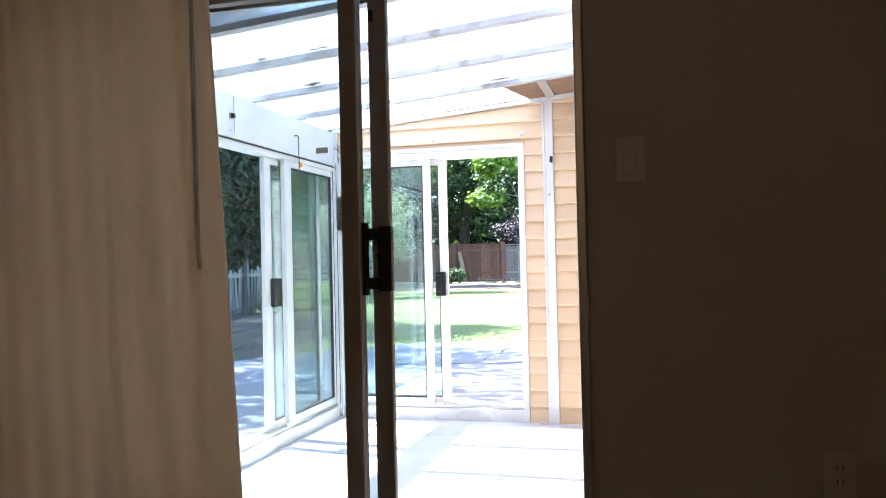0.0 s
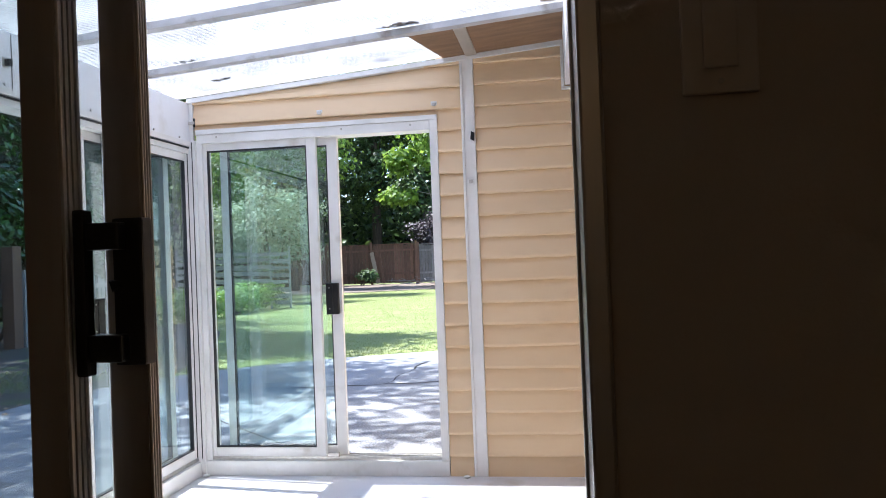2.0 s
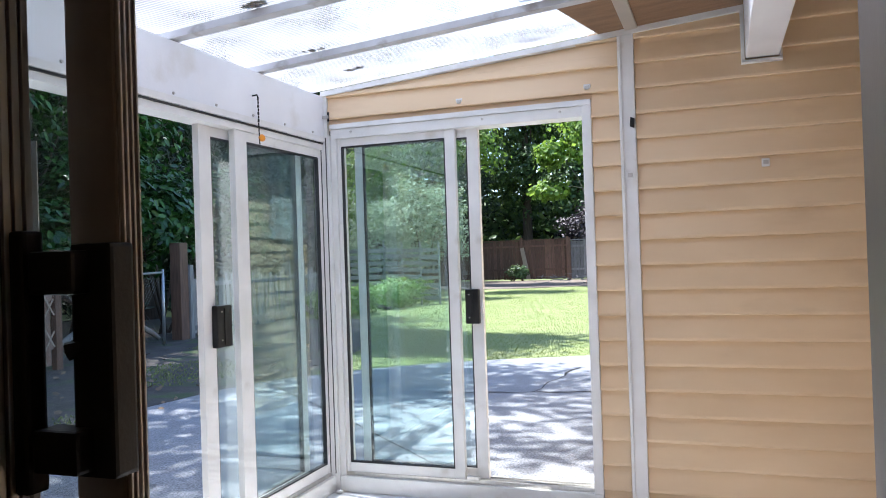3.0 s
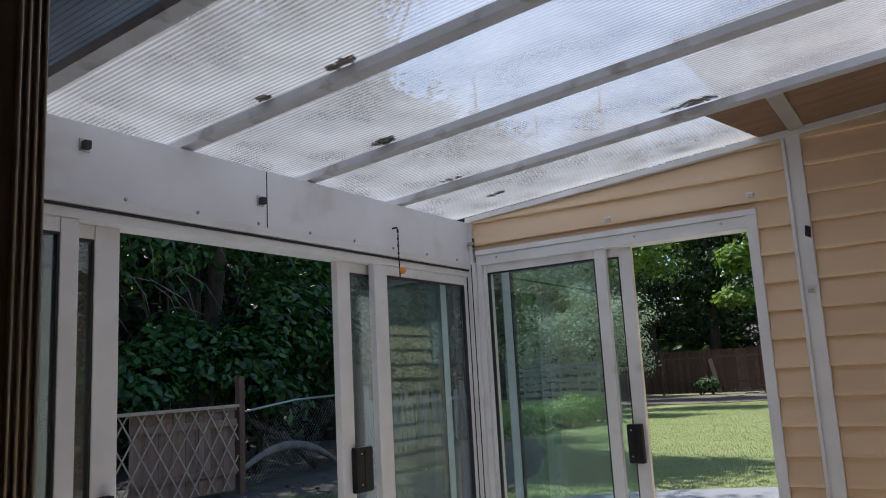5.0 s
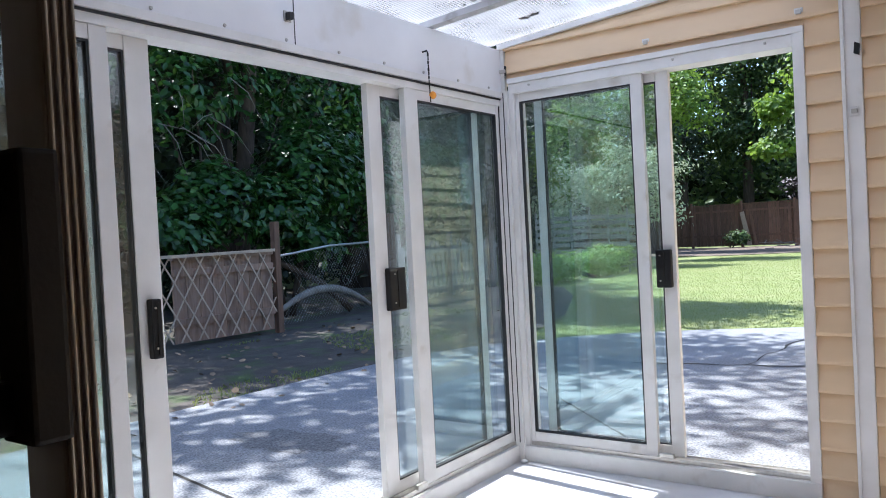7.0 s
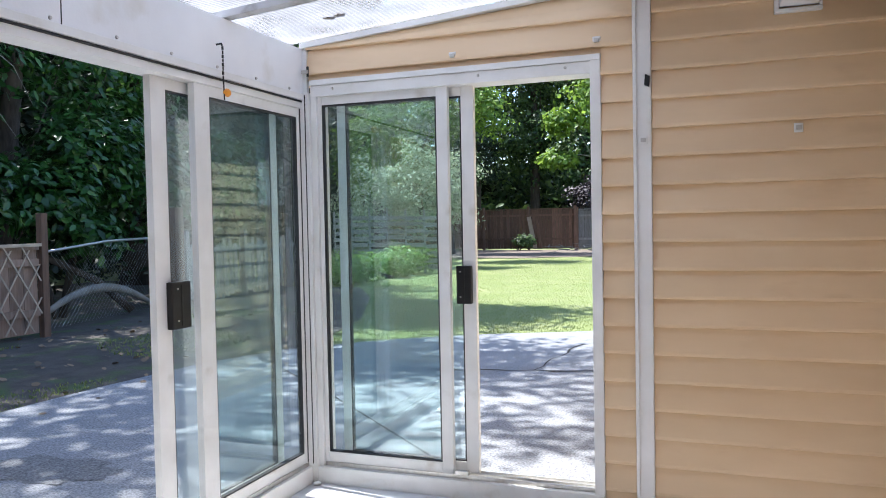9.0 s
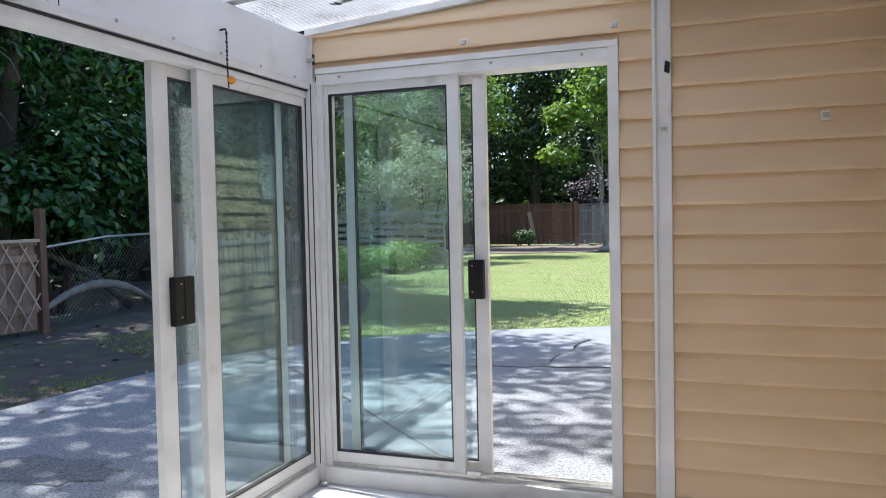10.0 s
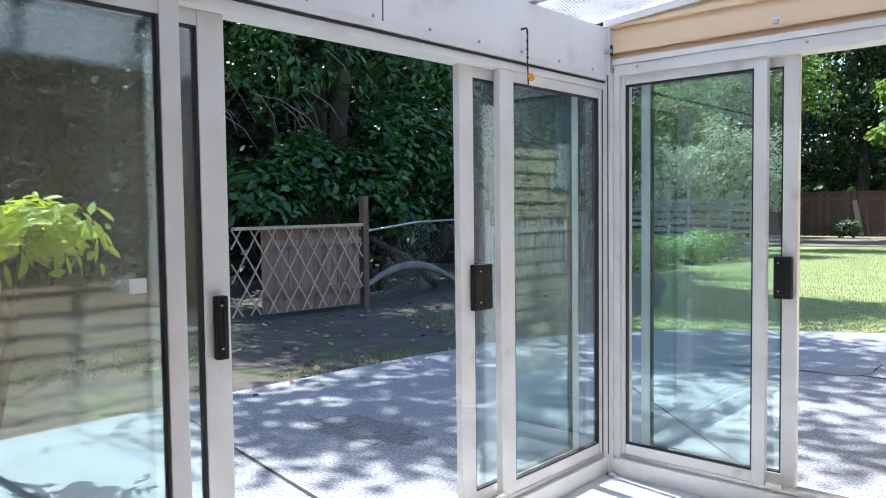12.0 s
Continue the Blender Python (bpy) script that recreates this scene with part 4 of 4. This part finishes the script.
# wire mesh run
mesh_f = thing("wire_fence", (-8.8, 10.3, 0), "sagging chain-link fence with steel rail", "fence", "side fence")
smooth(part("rail", tube([(-8.55, 8.95, 1.02), (-8.8, 10.3, 1.13), (-9.05, 11.65, 1.15)], 0.018, 8), STEEL, mesh_f))
smooth(part("pole", tube([(-9.07, 11.66, -0.1), (-9.05, 11.64, 1.2)], 0.028, 10), STEEL, mesh_f))
bm = bmesh.new()
for k in range(-9, 34):
    for sg in (1, -1):
        s0, s1 = k * 0.08, k * 0.08 + sg * 1.05
        za, zb = 0.02, 1.07
        if min(s0, s1) < 0 or max(s0, s1) > 2.72:
            continue
        p = [(-8.55 - 0.19 * s, 8.95 + s, z) for s, z in ((s0, za), (s1, zb))]
        tube(p, 0.0014, 3, bm)
tagged(part("mesh", bm, STEEL, mesh_f, "thin chain-link wire"), kind="stuff")

pk = thing("gate_post", (-9.3, 12.4, 0), "thick dark wooden gate post", "post")
part("post", box(-9.42, -9.2, 12.28, 12.5, -0.1, 1.66, 0.012), CEDAR, pk)
board_fence((-9.3, 12.55), (-9.85, 18.5), 34, -0.15, 1.12, 0.055, GREYWOOD, "grey weathered picket fence with uneven gaps", "side fence", posts=4, uneven=0.16, seed=5, skew=0.07, rails=(0.2, 0.82))
# grey woven panels beyond the lawn
wv = thing("woven_fence", (-8.6, 21.3, 0), "grey weathered woven slat fence", "fence")
rng = random.Random(9)
for j in range(8):
    for i in range(6):
        x0 = -11.0 + i * 0.56
        z = 0.12 + j * 0.19 + rng.uniform(-0.02, 0.02) + 0.05 * math.sin(i * 0.7)
        if rng.random() < 0.08:
            continue
        o = 0.05 * (1 if (i + j) % 2 else -1)
        bm = prism([(x0, z - 0.055), (x0 + 0.53, z - 0.055 + rng.uniform(-0.03, 0.03)), (x0 + 0.53, z + 0.055), (x0, z + 0.06)], "y", 21.3 + o, 21.32 + o)
        part("slat", bm, PALEWOOD, wv)
for i in range(7):
    x = -11.02 + 0.56 * i
    part("upright", box(x, x + 0.045, 21.29, 21.335, -0.1, 1.72 + rng.uniform(-0.05, 0.06)), PALEWOOD, wv)
# far fence
board_fence((-16.0, 37.6), (-7.05, 37.6), 56, 0.0, 1.88, 0.008, CEDAR, "brown cedar board fence behind the lawn", "far fence", posts=5, uneven=0.03, seed=2, cap=True)
board_fence((-6.95, 37.6), (-4.7, 37.6), 14, 0.0, 1.82, 0.012, GREYWOOD, "grey weathered section of the board fence", "far fence", posts=2, uneven=0.05, seed=3, cap=True, post_mat=CEDAR)
board_fence((-4.6, 37.6), (6.0, 37.6), 66, 0.0, 1.85, 0.010, CEDAR, "brown cedar board fence behind the lawn", "far fence", posts=6, uneven=0.03, seed=4, cap=True)

# pale slanted strip drawn for a patch of sun on the far fence
lb2 = thing("sun_patch_strip", (-8.9, 37.3, G), "pale orange slanted strip for a sun patch on the far fence", "board")
part("board", prism([(-9.05, 0.0), (-8.85, 0.0), (-9.15, 1.55), (-9.33, 1.5)], "y", 37.38, 37.42), LATTICE, lb2)
part("board", prism([(-8.72, 0.05), (-8.6, 0.0), (-8.8, 1.4), (-8.9, 1.4)], "y", 37.38, 37.42), CEDAR, lb2)
# arched fallen branch by the wire fence
arch = []
for i in range(15):
    t = i / 14
    arch.append((-9.0 - 0.05 * t, 9.35 + 2.15 * t, 0.02 + 0.42 * math.sin(math.pi * (0.08 + 0.9 * t)) ** 0.8))
smooth(solo("fallen_branch", tube(arch, [0.035 + 0.03 * math.sin(math.pi * i / 14) for i in range(15)], 10), PALEBARK, (-9, 9.4, 0), "grey arched fallen branch by the wire fence", "branch"))
smooth(solo("fallen_branch", tube([(-10.2, 10.0, 1.1), (-9.6, 10.9, 0.5), (-9.3, 11.3, 0.0)], [0.05, 0.06, 0.07], 8), BARK, (-9.3, 11.3, 0), "dark leaning dead branch behind the wire fence", "branch"))

# ---- garden: plants ----


def shrub(name, base, groups, length, width, leaf, seed, label, category="shrub", stems=4, bark=BARK, group=""):
    rng = random.Random(seed)
    root = thing(name, base, label, category, group)
    for k in range(stems):
        g = groups[k % len(groups)]
        e = Vector(g[2]) + Vector((rng.uniform(-.4, .4) * g[3][0], rng.uniform(-.4, .4) * g[3][1], 0.2 * g[3][2]))
        s = Vector(base) + Vector((rng.uniform(-.15, .15), rng.uniform(-.15, .15), -0.05))
        smooth(part("stem", tube([s, s.lerp(e, 0.5) + Vector((rng.uniform(-.15, .15), rng.uniform(-.15, .15), 0.1)), e], [0.035, 0.025, 0.008], 6), bark, root))
    foliage("leaves", groups, length, width, leaf, root, seed, 0.25, 0.38)
    return root


# laurels behind the side fence
shrub("laurel", (-9.8, 8.3, G), [(95, 14, (-9.7, 8.0, 1.55), (0.75, 0.9, 0.55), 0.10), (100, 14, (-9.8, 8.9, 1.95), (0.7, 0.8, 0.75), 0.10)], 0.18, 0.088, LAUREL, 11,
      "dense glossy green laurel over the lattice fence", "laurel", group="laurels")
shrub("laurel", (-10.1, 10.6, G), [(110, 14, (-9.9, 10.2, 1.75), (0.8, 0.9, 0.75), 0.11), (125, 14, (-10.0, 11.2, 2.5), (0.9, 1.1, 1.0), 0.11), (80, 12, (-9.7, 10.9, 1.3), (0.5, 0.6, 0.4), 0.1)],
      0.18, 0.088, LAUREL, 12, "dense glossy green laurel over the wire fence", "laurel", group="laurels")
shrub("laurel", (-10.6, 13.4, G), [(170, 13, (-10.4, 13.0, 2.3), (0.9, 1.6, 1.2), 0.13), (150, 13, (-10.7, 15.5, 2.5), (1.0, 1.7, 1.3), 0.13)], 0.18, 0.088, LAUREL, 13,
      "tall green laurel behind the picket fence", "laurel", group="laurels")
shrub("laurel", (-11.2, 10.0, G), [(170, 12, (-11.2, 9.6, 4.3), (1.2, 2.4, 1.5), 0.16), (170, 12, (-11.3, 12.8, 4.3), (1.2, 2.6, 1.7), 0.16)], 0.18, 0.088, LAUREL, 14,
      "tall shaded green laurel under the conifers", "laurel", group="laurels")
# conifers
tree("conifer", (-11.3, 7.6, G), 15, 0.36, (0.3, 0.2), [(330, 26, (-11.2, 7.2, 6.2), (2.4, 3.2, 2.4), 0.22), (260, 26, (-11.2, 8.0, 9.5), (2.2, 2.6, 3.0), 0.24)], 0.20, 0.035, CONIFER, BARK, 21,
     "tall dark conifer with a thick fissured trunk", 10, "tree", "conifers")
tree("conifer", (-13.2, 11.8, G), 16, 0.33, (-0.2, 0.1), [(320, 24, (-13.2, 11.8, 6.5), (2.6, 3.0, 3.2), 0.26), (240, 24, (-13.2, 11.8, 11), (2.0, 2.4, 3.6), 0.26)], 0.22, 0.04, CONIFER, BARK, 22,
     "tall dark conifer behind the laurels", 8, "tree", "conifers")
tree("conifer", (-12.6, 3.6, G), 15, 0.32, (0.2, -0.1), [(300, 24, (-12.4, 3.6, 4.2), (2.2, 2.8, 3.4), 0.26), (200, 24, (-12.4, 3.6, 9), (2.0, 2.4, 3.4), 0.26)], 0.22, 0.04, CONIFER, BARK, 23,
     "tall dark conifer behind the side fence", 8, "tree", "conifers")
tree("conifer", (-13.8, 16.8, G), 17, 0.34, (0.1, 0.2), [(330, 22, (-13.6, 16.8, 5.0), (2.6, 3.4, 4.2), 0.3), (240, 22, (-13.6, 16.8, 11), (2.2, 2.6, 4), 0.3)], 0.24, 0.045, CONIFER, BARK, 24,
     "tall dark conifer behind the picket fence", 8, "tree", "conifers")
# broad trees added with crowns out of view, to dapple drive and lawn edge
tree("added_shade_tree", (-12.2, 11.2, G), 12.5, 0.2, (2.8, -1.2), [(120, 24, (-8.7, 6.2, 10.0), (1.9, 2.0, 1.2), 0.34), (105, 24, (-8.0, 9.4, 10.2), (2.0, 1.7, 1.2), 0.34), (26, 24, (-6.3, 7.6, 10.4), (1.5, 1.7, 0.9), 0.30), (170, 24, (-9.4, 12.6, 10.4), (2.2, 1.5, 1.4), 0.36), (150, 24, (-10.8, 9.0, 9.6), (1.6, 3.4, 1.4), 0.34)],
     0.17, 0.12, WOODS, BARK, 25, "tall broadleaf tree added, crown out of view, to shade the drive", 6, "tree", "shade trees")
tree("added_shade_tree", (-14.2, 16.5, G), 13, 0.24, (2.6, -0.6), [(150, 22, (-11.6, 14.2, 10.0), (2.4, 1.6, 1.6), 0.32), (90, 22, (-8.6, 13.6, 10.4), (1.6, 0.9, 1.0), 0.32)],
     0.18, 0.13, WOODS, BARK, 26, "tall broadleaf tree added, crown out of view, to shade the lawn edge", 6, "tree", "shade trees")
tw = thing("dead_twigs", (-10.4, 8.3, 1.5), "thin pale dead twigs hanging under the conifer", "twigs")
rt = random.Random(31)
for k in range(26):
    x, y, z = rt.uniform(-10.6, -10.0), rt.uniform(6.9, 9.6), rt.uniform(2.2, 3.9)
    dy, dz = rt.uniform(-0.9, 0.9), rt.uniform(-1.0, -0.1)
    smooth(part("twig", tube([(x, y, z), (x + 0.1, y + dy * 0.5, z + dz * 0.3), (x + 0.15, y + dy, z + dz)], [0.009, 0.006, 0.003], 4), PALEBARK, tw))
# hedge row and grey-green bush before the woven fence
shrub("low_hedge", (-8.3, 19.5, G), [(210, 16, (-8.7, 17.6, 0.30), (0.75, 1.7, 0.45), 0.10), (210, 16, (-8.5, 20.6, 0.34), (0.7, 2.2, 0.5), 0.10)], 0.10, 0.05, HEDGE, 31,
      "low bright green hedge row along the lawn", "hedge", stems=3)
shrub("grey_green_bush", (-8.6, 23.6, G), [(380, 20, (-9.0, 23.8, 2.4), (2.0, 1.4, 1.8), 0.17), (200, 18, (-10.8, 23.5, 2.0), (1.6, 1.2, 1.5), 0.17)], 0.12, 0.05, SAGE, 32,
      "large grey-green bush behind the woven fence", "bush", stems=5)
shrub("bright_shrub", (-12.4, 26.5, G), [(260, 18, (-12.2, 26.5, 4.0), (2.0, 1.6, 2.8), 0.22), (260, 18, (-9.4, 27.5, 5.6), (2.4, 1.6, 1.7), 0.24)], 0.16, 0.09, MAPLE, 33, "bright green tall shrub beyond the woven fence", "shrub", stems=4)
# small maple at the lawn's end
tree("maple", (-4.75, 31.5, G), 7.2, 0.075, (-0.35, 0.1), [(90, 16, (-5.0, 31.4, 6.3), (1.6, 1.4, 1.6), 0.2), (40, 16, (-6.2, 31.3, 5.2), (0.9, 0.8, 0.6), 0.17), (34, 16, (-6.5, 31.2, 3.7), (0.9, 0.7, 0.35), 0.14), (40, 14, (-4.2, 31.4, 4.4), (0.9, 0.9, 1.0), 0.2)],
     0.2, 0.17, MAPLE, PALEBARK, 41, "slender young maple with bright green leaves", 6, "tree")
shrub("purple_bush", (-5.9, 38.9, G), [(260, 16, (-5.8, 39.2, 2.5), (2.0, 1.2, 1.4), 0.2)], 0.16, 0.1, PURPLE, 42, "dark purple-leaved bush over the far fence", "bush")
shrub("bright_shrub", (-9.6, 37.0, G), [(70, 14, (-9.4, 37.1, 0.4), (0.6, 0.3, 0.28), 0.12)], 0.14, 0.07, WOODS, 43, "small green shrub at the far fence", "shrub", stems=3)
# sunlit lime plant by the side glazing
shrub("lime_maple", (-4.75, 2.85, G), [(34, 14, (-4.55, 3.02, 1.22), (0.36, 0.36, 0.2), 0.07)], 0.12, 0.045, LIME, 44, "small lime-yellow maple sapling beside the drive", "sapling", stems=3)

# woods behind: single trees, then distant foliage
spots = [(-16.5, 30), (-13.5, 42), (-10.5, 43.5), (-7.5, 42.5), (-4.5, 44), (-1.5, 43), (2, 43.5), (-18.5, 25), (-17, 37), (-12, 33.5)]
for k, (x, y) in enumerate(spots):
    leafy = k % 3 == 1
    tree("forest_tree", (x, y, G), 15, 0.26 + 0.03 * (k % 3), (0.3 * math.sin(k), 0.2), [(150, 26, (x, y - 0.4, 4.8 + 0.5 * (k % 3)), (2.0, 1.7, 2.6), 0.3), (170, 24, (x, y, 10), (2.4, 2.0, 3.2), 0.34)],
         0.30 if leafy else 0.24, 0.07 if leafy else 0.13, CONIFER if leafy else WOODS, BARK, 50 + k, "tall dark forest tree behind the fence", 7, "tree", "forest trees")
rng = np.random.default_rng(77)


def woods(name, a, b, n, z0, z1, depth, length, width, mat, seed):
    """Distant foliage between two points, in clumps."""
    r = np.random.default_rng(seed)
    c = n // 22
    t = r.uniform(0, 1, (c, 1))
    ctr = np.array(a) * (1 - t) + np.array(b) * t
    ctr = np.concatenate([ctr + r.normal(0, depth, (c, 2)), r.uniform(z0, z1, (c, 1))], axis=1)
    off = r.normal(0, 0.45, (c, 22, 3))
    sp = (ctr[:, None] + off).reshape(-1, 3)
    nor = np.tile(np.array([0.3, -0.5, 0.6]), (len(sp), 1))
    ob = new(name, leaf_mesh(name, sp, nor, length, width, mat, r))
    return tagged(ob, "dense dark woodland foliage in the distance", "woods", "", "stuff")


woods("far_woods", (-22, 47), (12, 47), 26000, 0.5, 15, 1.2, 0.5, 0.25, WOODS, 1)
woods("far_woods", (-20, -6), (-21, 46), 30000, 0.5, 15, 1.0, 0.5, 0.25, CONIFER, 2)
woods("side_woods", (-14.6, -2), (-15.2, 27), 30000, 0.3, 9, 0.7, 0.3, 0.14, CONIFER, 3)
# near-black boards stand in for the deep shade behind the trees
tagged(part("backdrop_woods", box(-24, -23.6, -12, 50, -0.5, 17), material("far shade", (0.012, 0.018, 0.01), 1.0, scale=0.6, bump=0.5, bump_scale=2)), "near-black board for the deep shade behind the woods", "backdrop", "", "structure")
tagged(part("backdrop_woods_end", box(-23.5, 14, 50, 50.4, -0.5, 5), bpy.data.materials["far shade"]), "near-black board for the deep shade behind the woods", "backdrop", "", "structure")

# grass on the lawn and thin tufts on the soil
rng = np.random.default_rng(5)


def grass(name, n, inside, x0, x1, y0, y1, h, seed, label, power=1.0):
    r = np.random.default_rng(seed)
    x, y = r.uniform(x0, x1, n * 3), y0 + (y1 - y0) * r.uniform(0, 1, n * 3) ** power
    ok = inside(x, y)
    x, y = x[ok][:n], y[ok][:n]
    sp = np.stack([x, y, np.full(len(x), G - 0.035)], axis=1)
    k = len(sp)
    nor = np.concatenate([r.normal(0, 1, (k, 2)), np.zeros((k, 1))], axis=1)
    ob = new(name, leaf_mesh(name, sp, nor, h, h * 0.28, GRASS, r, droop=-1.6, fold=0.1))
    return tagged(ob, label, "grass", "", "stuff")


def on_lawn(x, y):
    return (y > np.interp(x, [-6, -4.85, -4.25, -3.0, -1.6, 0.5, 6], [7.9, 8.7, 9.44, 10.37, 11.0, 11.45, 11.85])) & (x > np.interp(y, [8, 9.35, 11.5, 14.5, 16.5, 30], [-4.8, -4.75, -5.3, -6.6, -7.8, -8.1]))


grass("lawn_grass", 90000, on_lawn, -8, 1, 8.5, 30, 0.026, 1, "short green lawn grass", 1.8)


def on_soil(x, y):
    return (np.sin(x * 2.1 + y) + np.sin(y * 1.7 - x * 0.8) > 0.5) & (x < -5.42)


grass("soil_tufts", 5000, on_soil, -8.2, -5.42, 3.0, 12, 0.05, 2, "thin green weeds and tufts on the soil")
r3 = random.Random(8)
lb = bmesh.new()
for _ in range(260):
    x, y = r3.uniform(-8.6, -5.0), r3.uniform(4, 12)
    s = r3.uniform(0.015, 0.04)
    bmesh.ops.create_circle(lb, cap_ends=True, segments=5, radius=s, matrix=Matrix.Translation((x, y, G + 0.008)) @ Euler((r3.uniform(-.5, .5), r3.uniform(-.5, .5), r3.uniform(0, 6))).to_matrix().to_4x4())
tagged(part("fallen_leaves", lb, material("tan fallen leaves", (0.24, 0.17, 0.11), 0.9, vary=0.4, island=True)), "dry fallen leaves and debris on the soil", "leaf litter", "", "stuff")
rs = random.Random(21)
for k in range(7):
    x, y = -4.6 + 0.55 * k + rs.uniform(-.15, .15), 30.9 + rs.uniform(-.2, .3)
    st = bmesh.new()
    bmesh.ops.create_icosphere(st, subdivisions=2, radius=0.24, matrix=Matrix.Translation((x, y, 0.0)) @ Matrix.Diagonal((rs.uniform(1, 1.6), 1, rs.uniform(0.4, 0.7), 1)))
    for v in st.verts:
        v.co += Vector(noise.noise_vector(v.co * 5)) * 0.05
    smooth(solo("garden_stone", st, PALEBARK, (x, y, G), "pale rounded stone at the mulch bed", "stone", "bed stones"))
rb = random.Random(12)
brush = thing("brush_pile", (-5.4, 33.5, G), "low pile of dead twigs and prunings on the mulch", "brush pile")
for k in range(60):
    x, y = rb.gauss(-5.6, 1.1), rb.gauss(33.6, 0.8)
    a = rb.uniform(0, 6.28)
    L = rb.uniform(0.4, 1.1)
    z = rb.uniform(0.0, 0.28)
    part("twig", tube([(x, y, z), (x + L * math.cos(a), y + L * math.sin(a) * 0.5, z + rb.uniform(-0.1, 0.15))], [0.022, 0.008], 4), PALEBARK, brush)

# ---- siding boards, last ----


def board_profile(z, h):
    return [(YE + 0.011, z), (YE - 0.014, z), (YE - 0.0165, z + 0.003), (YE - 0.0165, z + 0.014), (YE - 0.006, z + h * 0.45), (YE + 0.004, z + h * 0.8), (YE + 0.008, z + h), (YE + 0.011, z + h)]


H = 0.1208
Z0 = -0.012
for k in range(0, 24):
    z = Z0 + H * k
    if z > 2.76:
        break
    part("siding_board", prism(board_profile(z, H), "x", -0.584, 1.2), SIDING, wall_end)
    if k <= 16:
        part("siding_board", prism(board_profile(z, H), "x", -0.796, -0.662), SIDING, wall_end)
over_wall = bpy.data.objects["wall_over_door"]
for k in range(16, 20):
    z = Z0 + H * k
    x0 = max(-2.242, (z + 0.02 - R0) / RK)
    bm = prism(board_profile(z, H), "x", x0, -0.797 if k == 16 else -0.662)
    for v in bm.verts:
        v.co.z = max(2.0125, min(v.co.z, roof_z(v.co.x) - 0.004))
    part("siding_board", bm, SIDING, over_wall)
house = bpy.data.objects["wall_house_left"]
for k in range(21):
    z = 0.0 + H * k
    prof = [(1.62 + (YE + 0.011 - p), q) for p, q in board_profile(z, H)]
    part("siding_board", prism(prof, "x", -6.0, -2.07), SIDING, house)
    part("siding_board", prism(prof, "x", -0.105, RW - 0.03), SIDING, wall)
    profx = [(RW - (YE + 0.011 - p), q) for p, q in board_profile(z, H)]
    part("siding_board", prism(profx, "y", 1.66, YE - 0.02), SIDING, bpy.data.objects["wall_sunroom_right"])
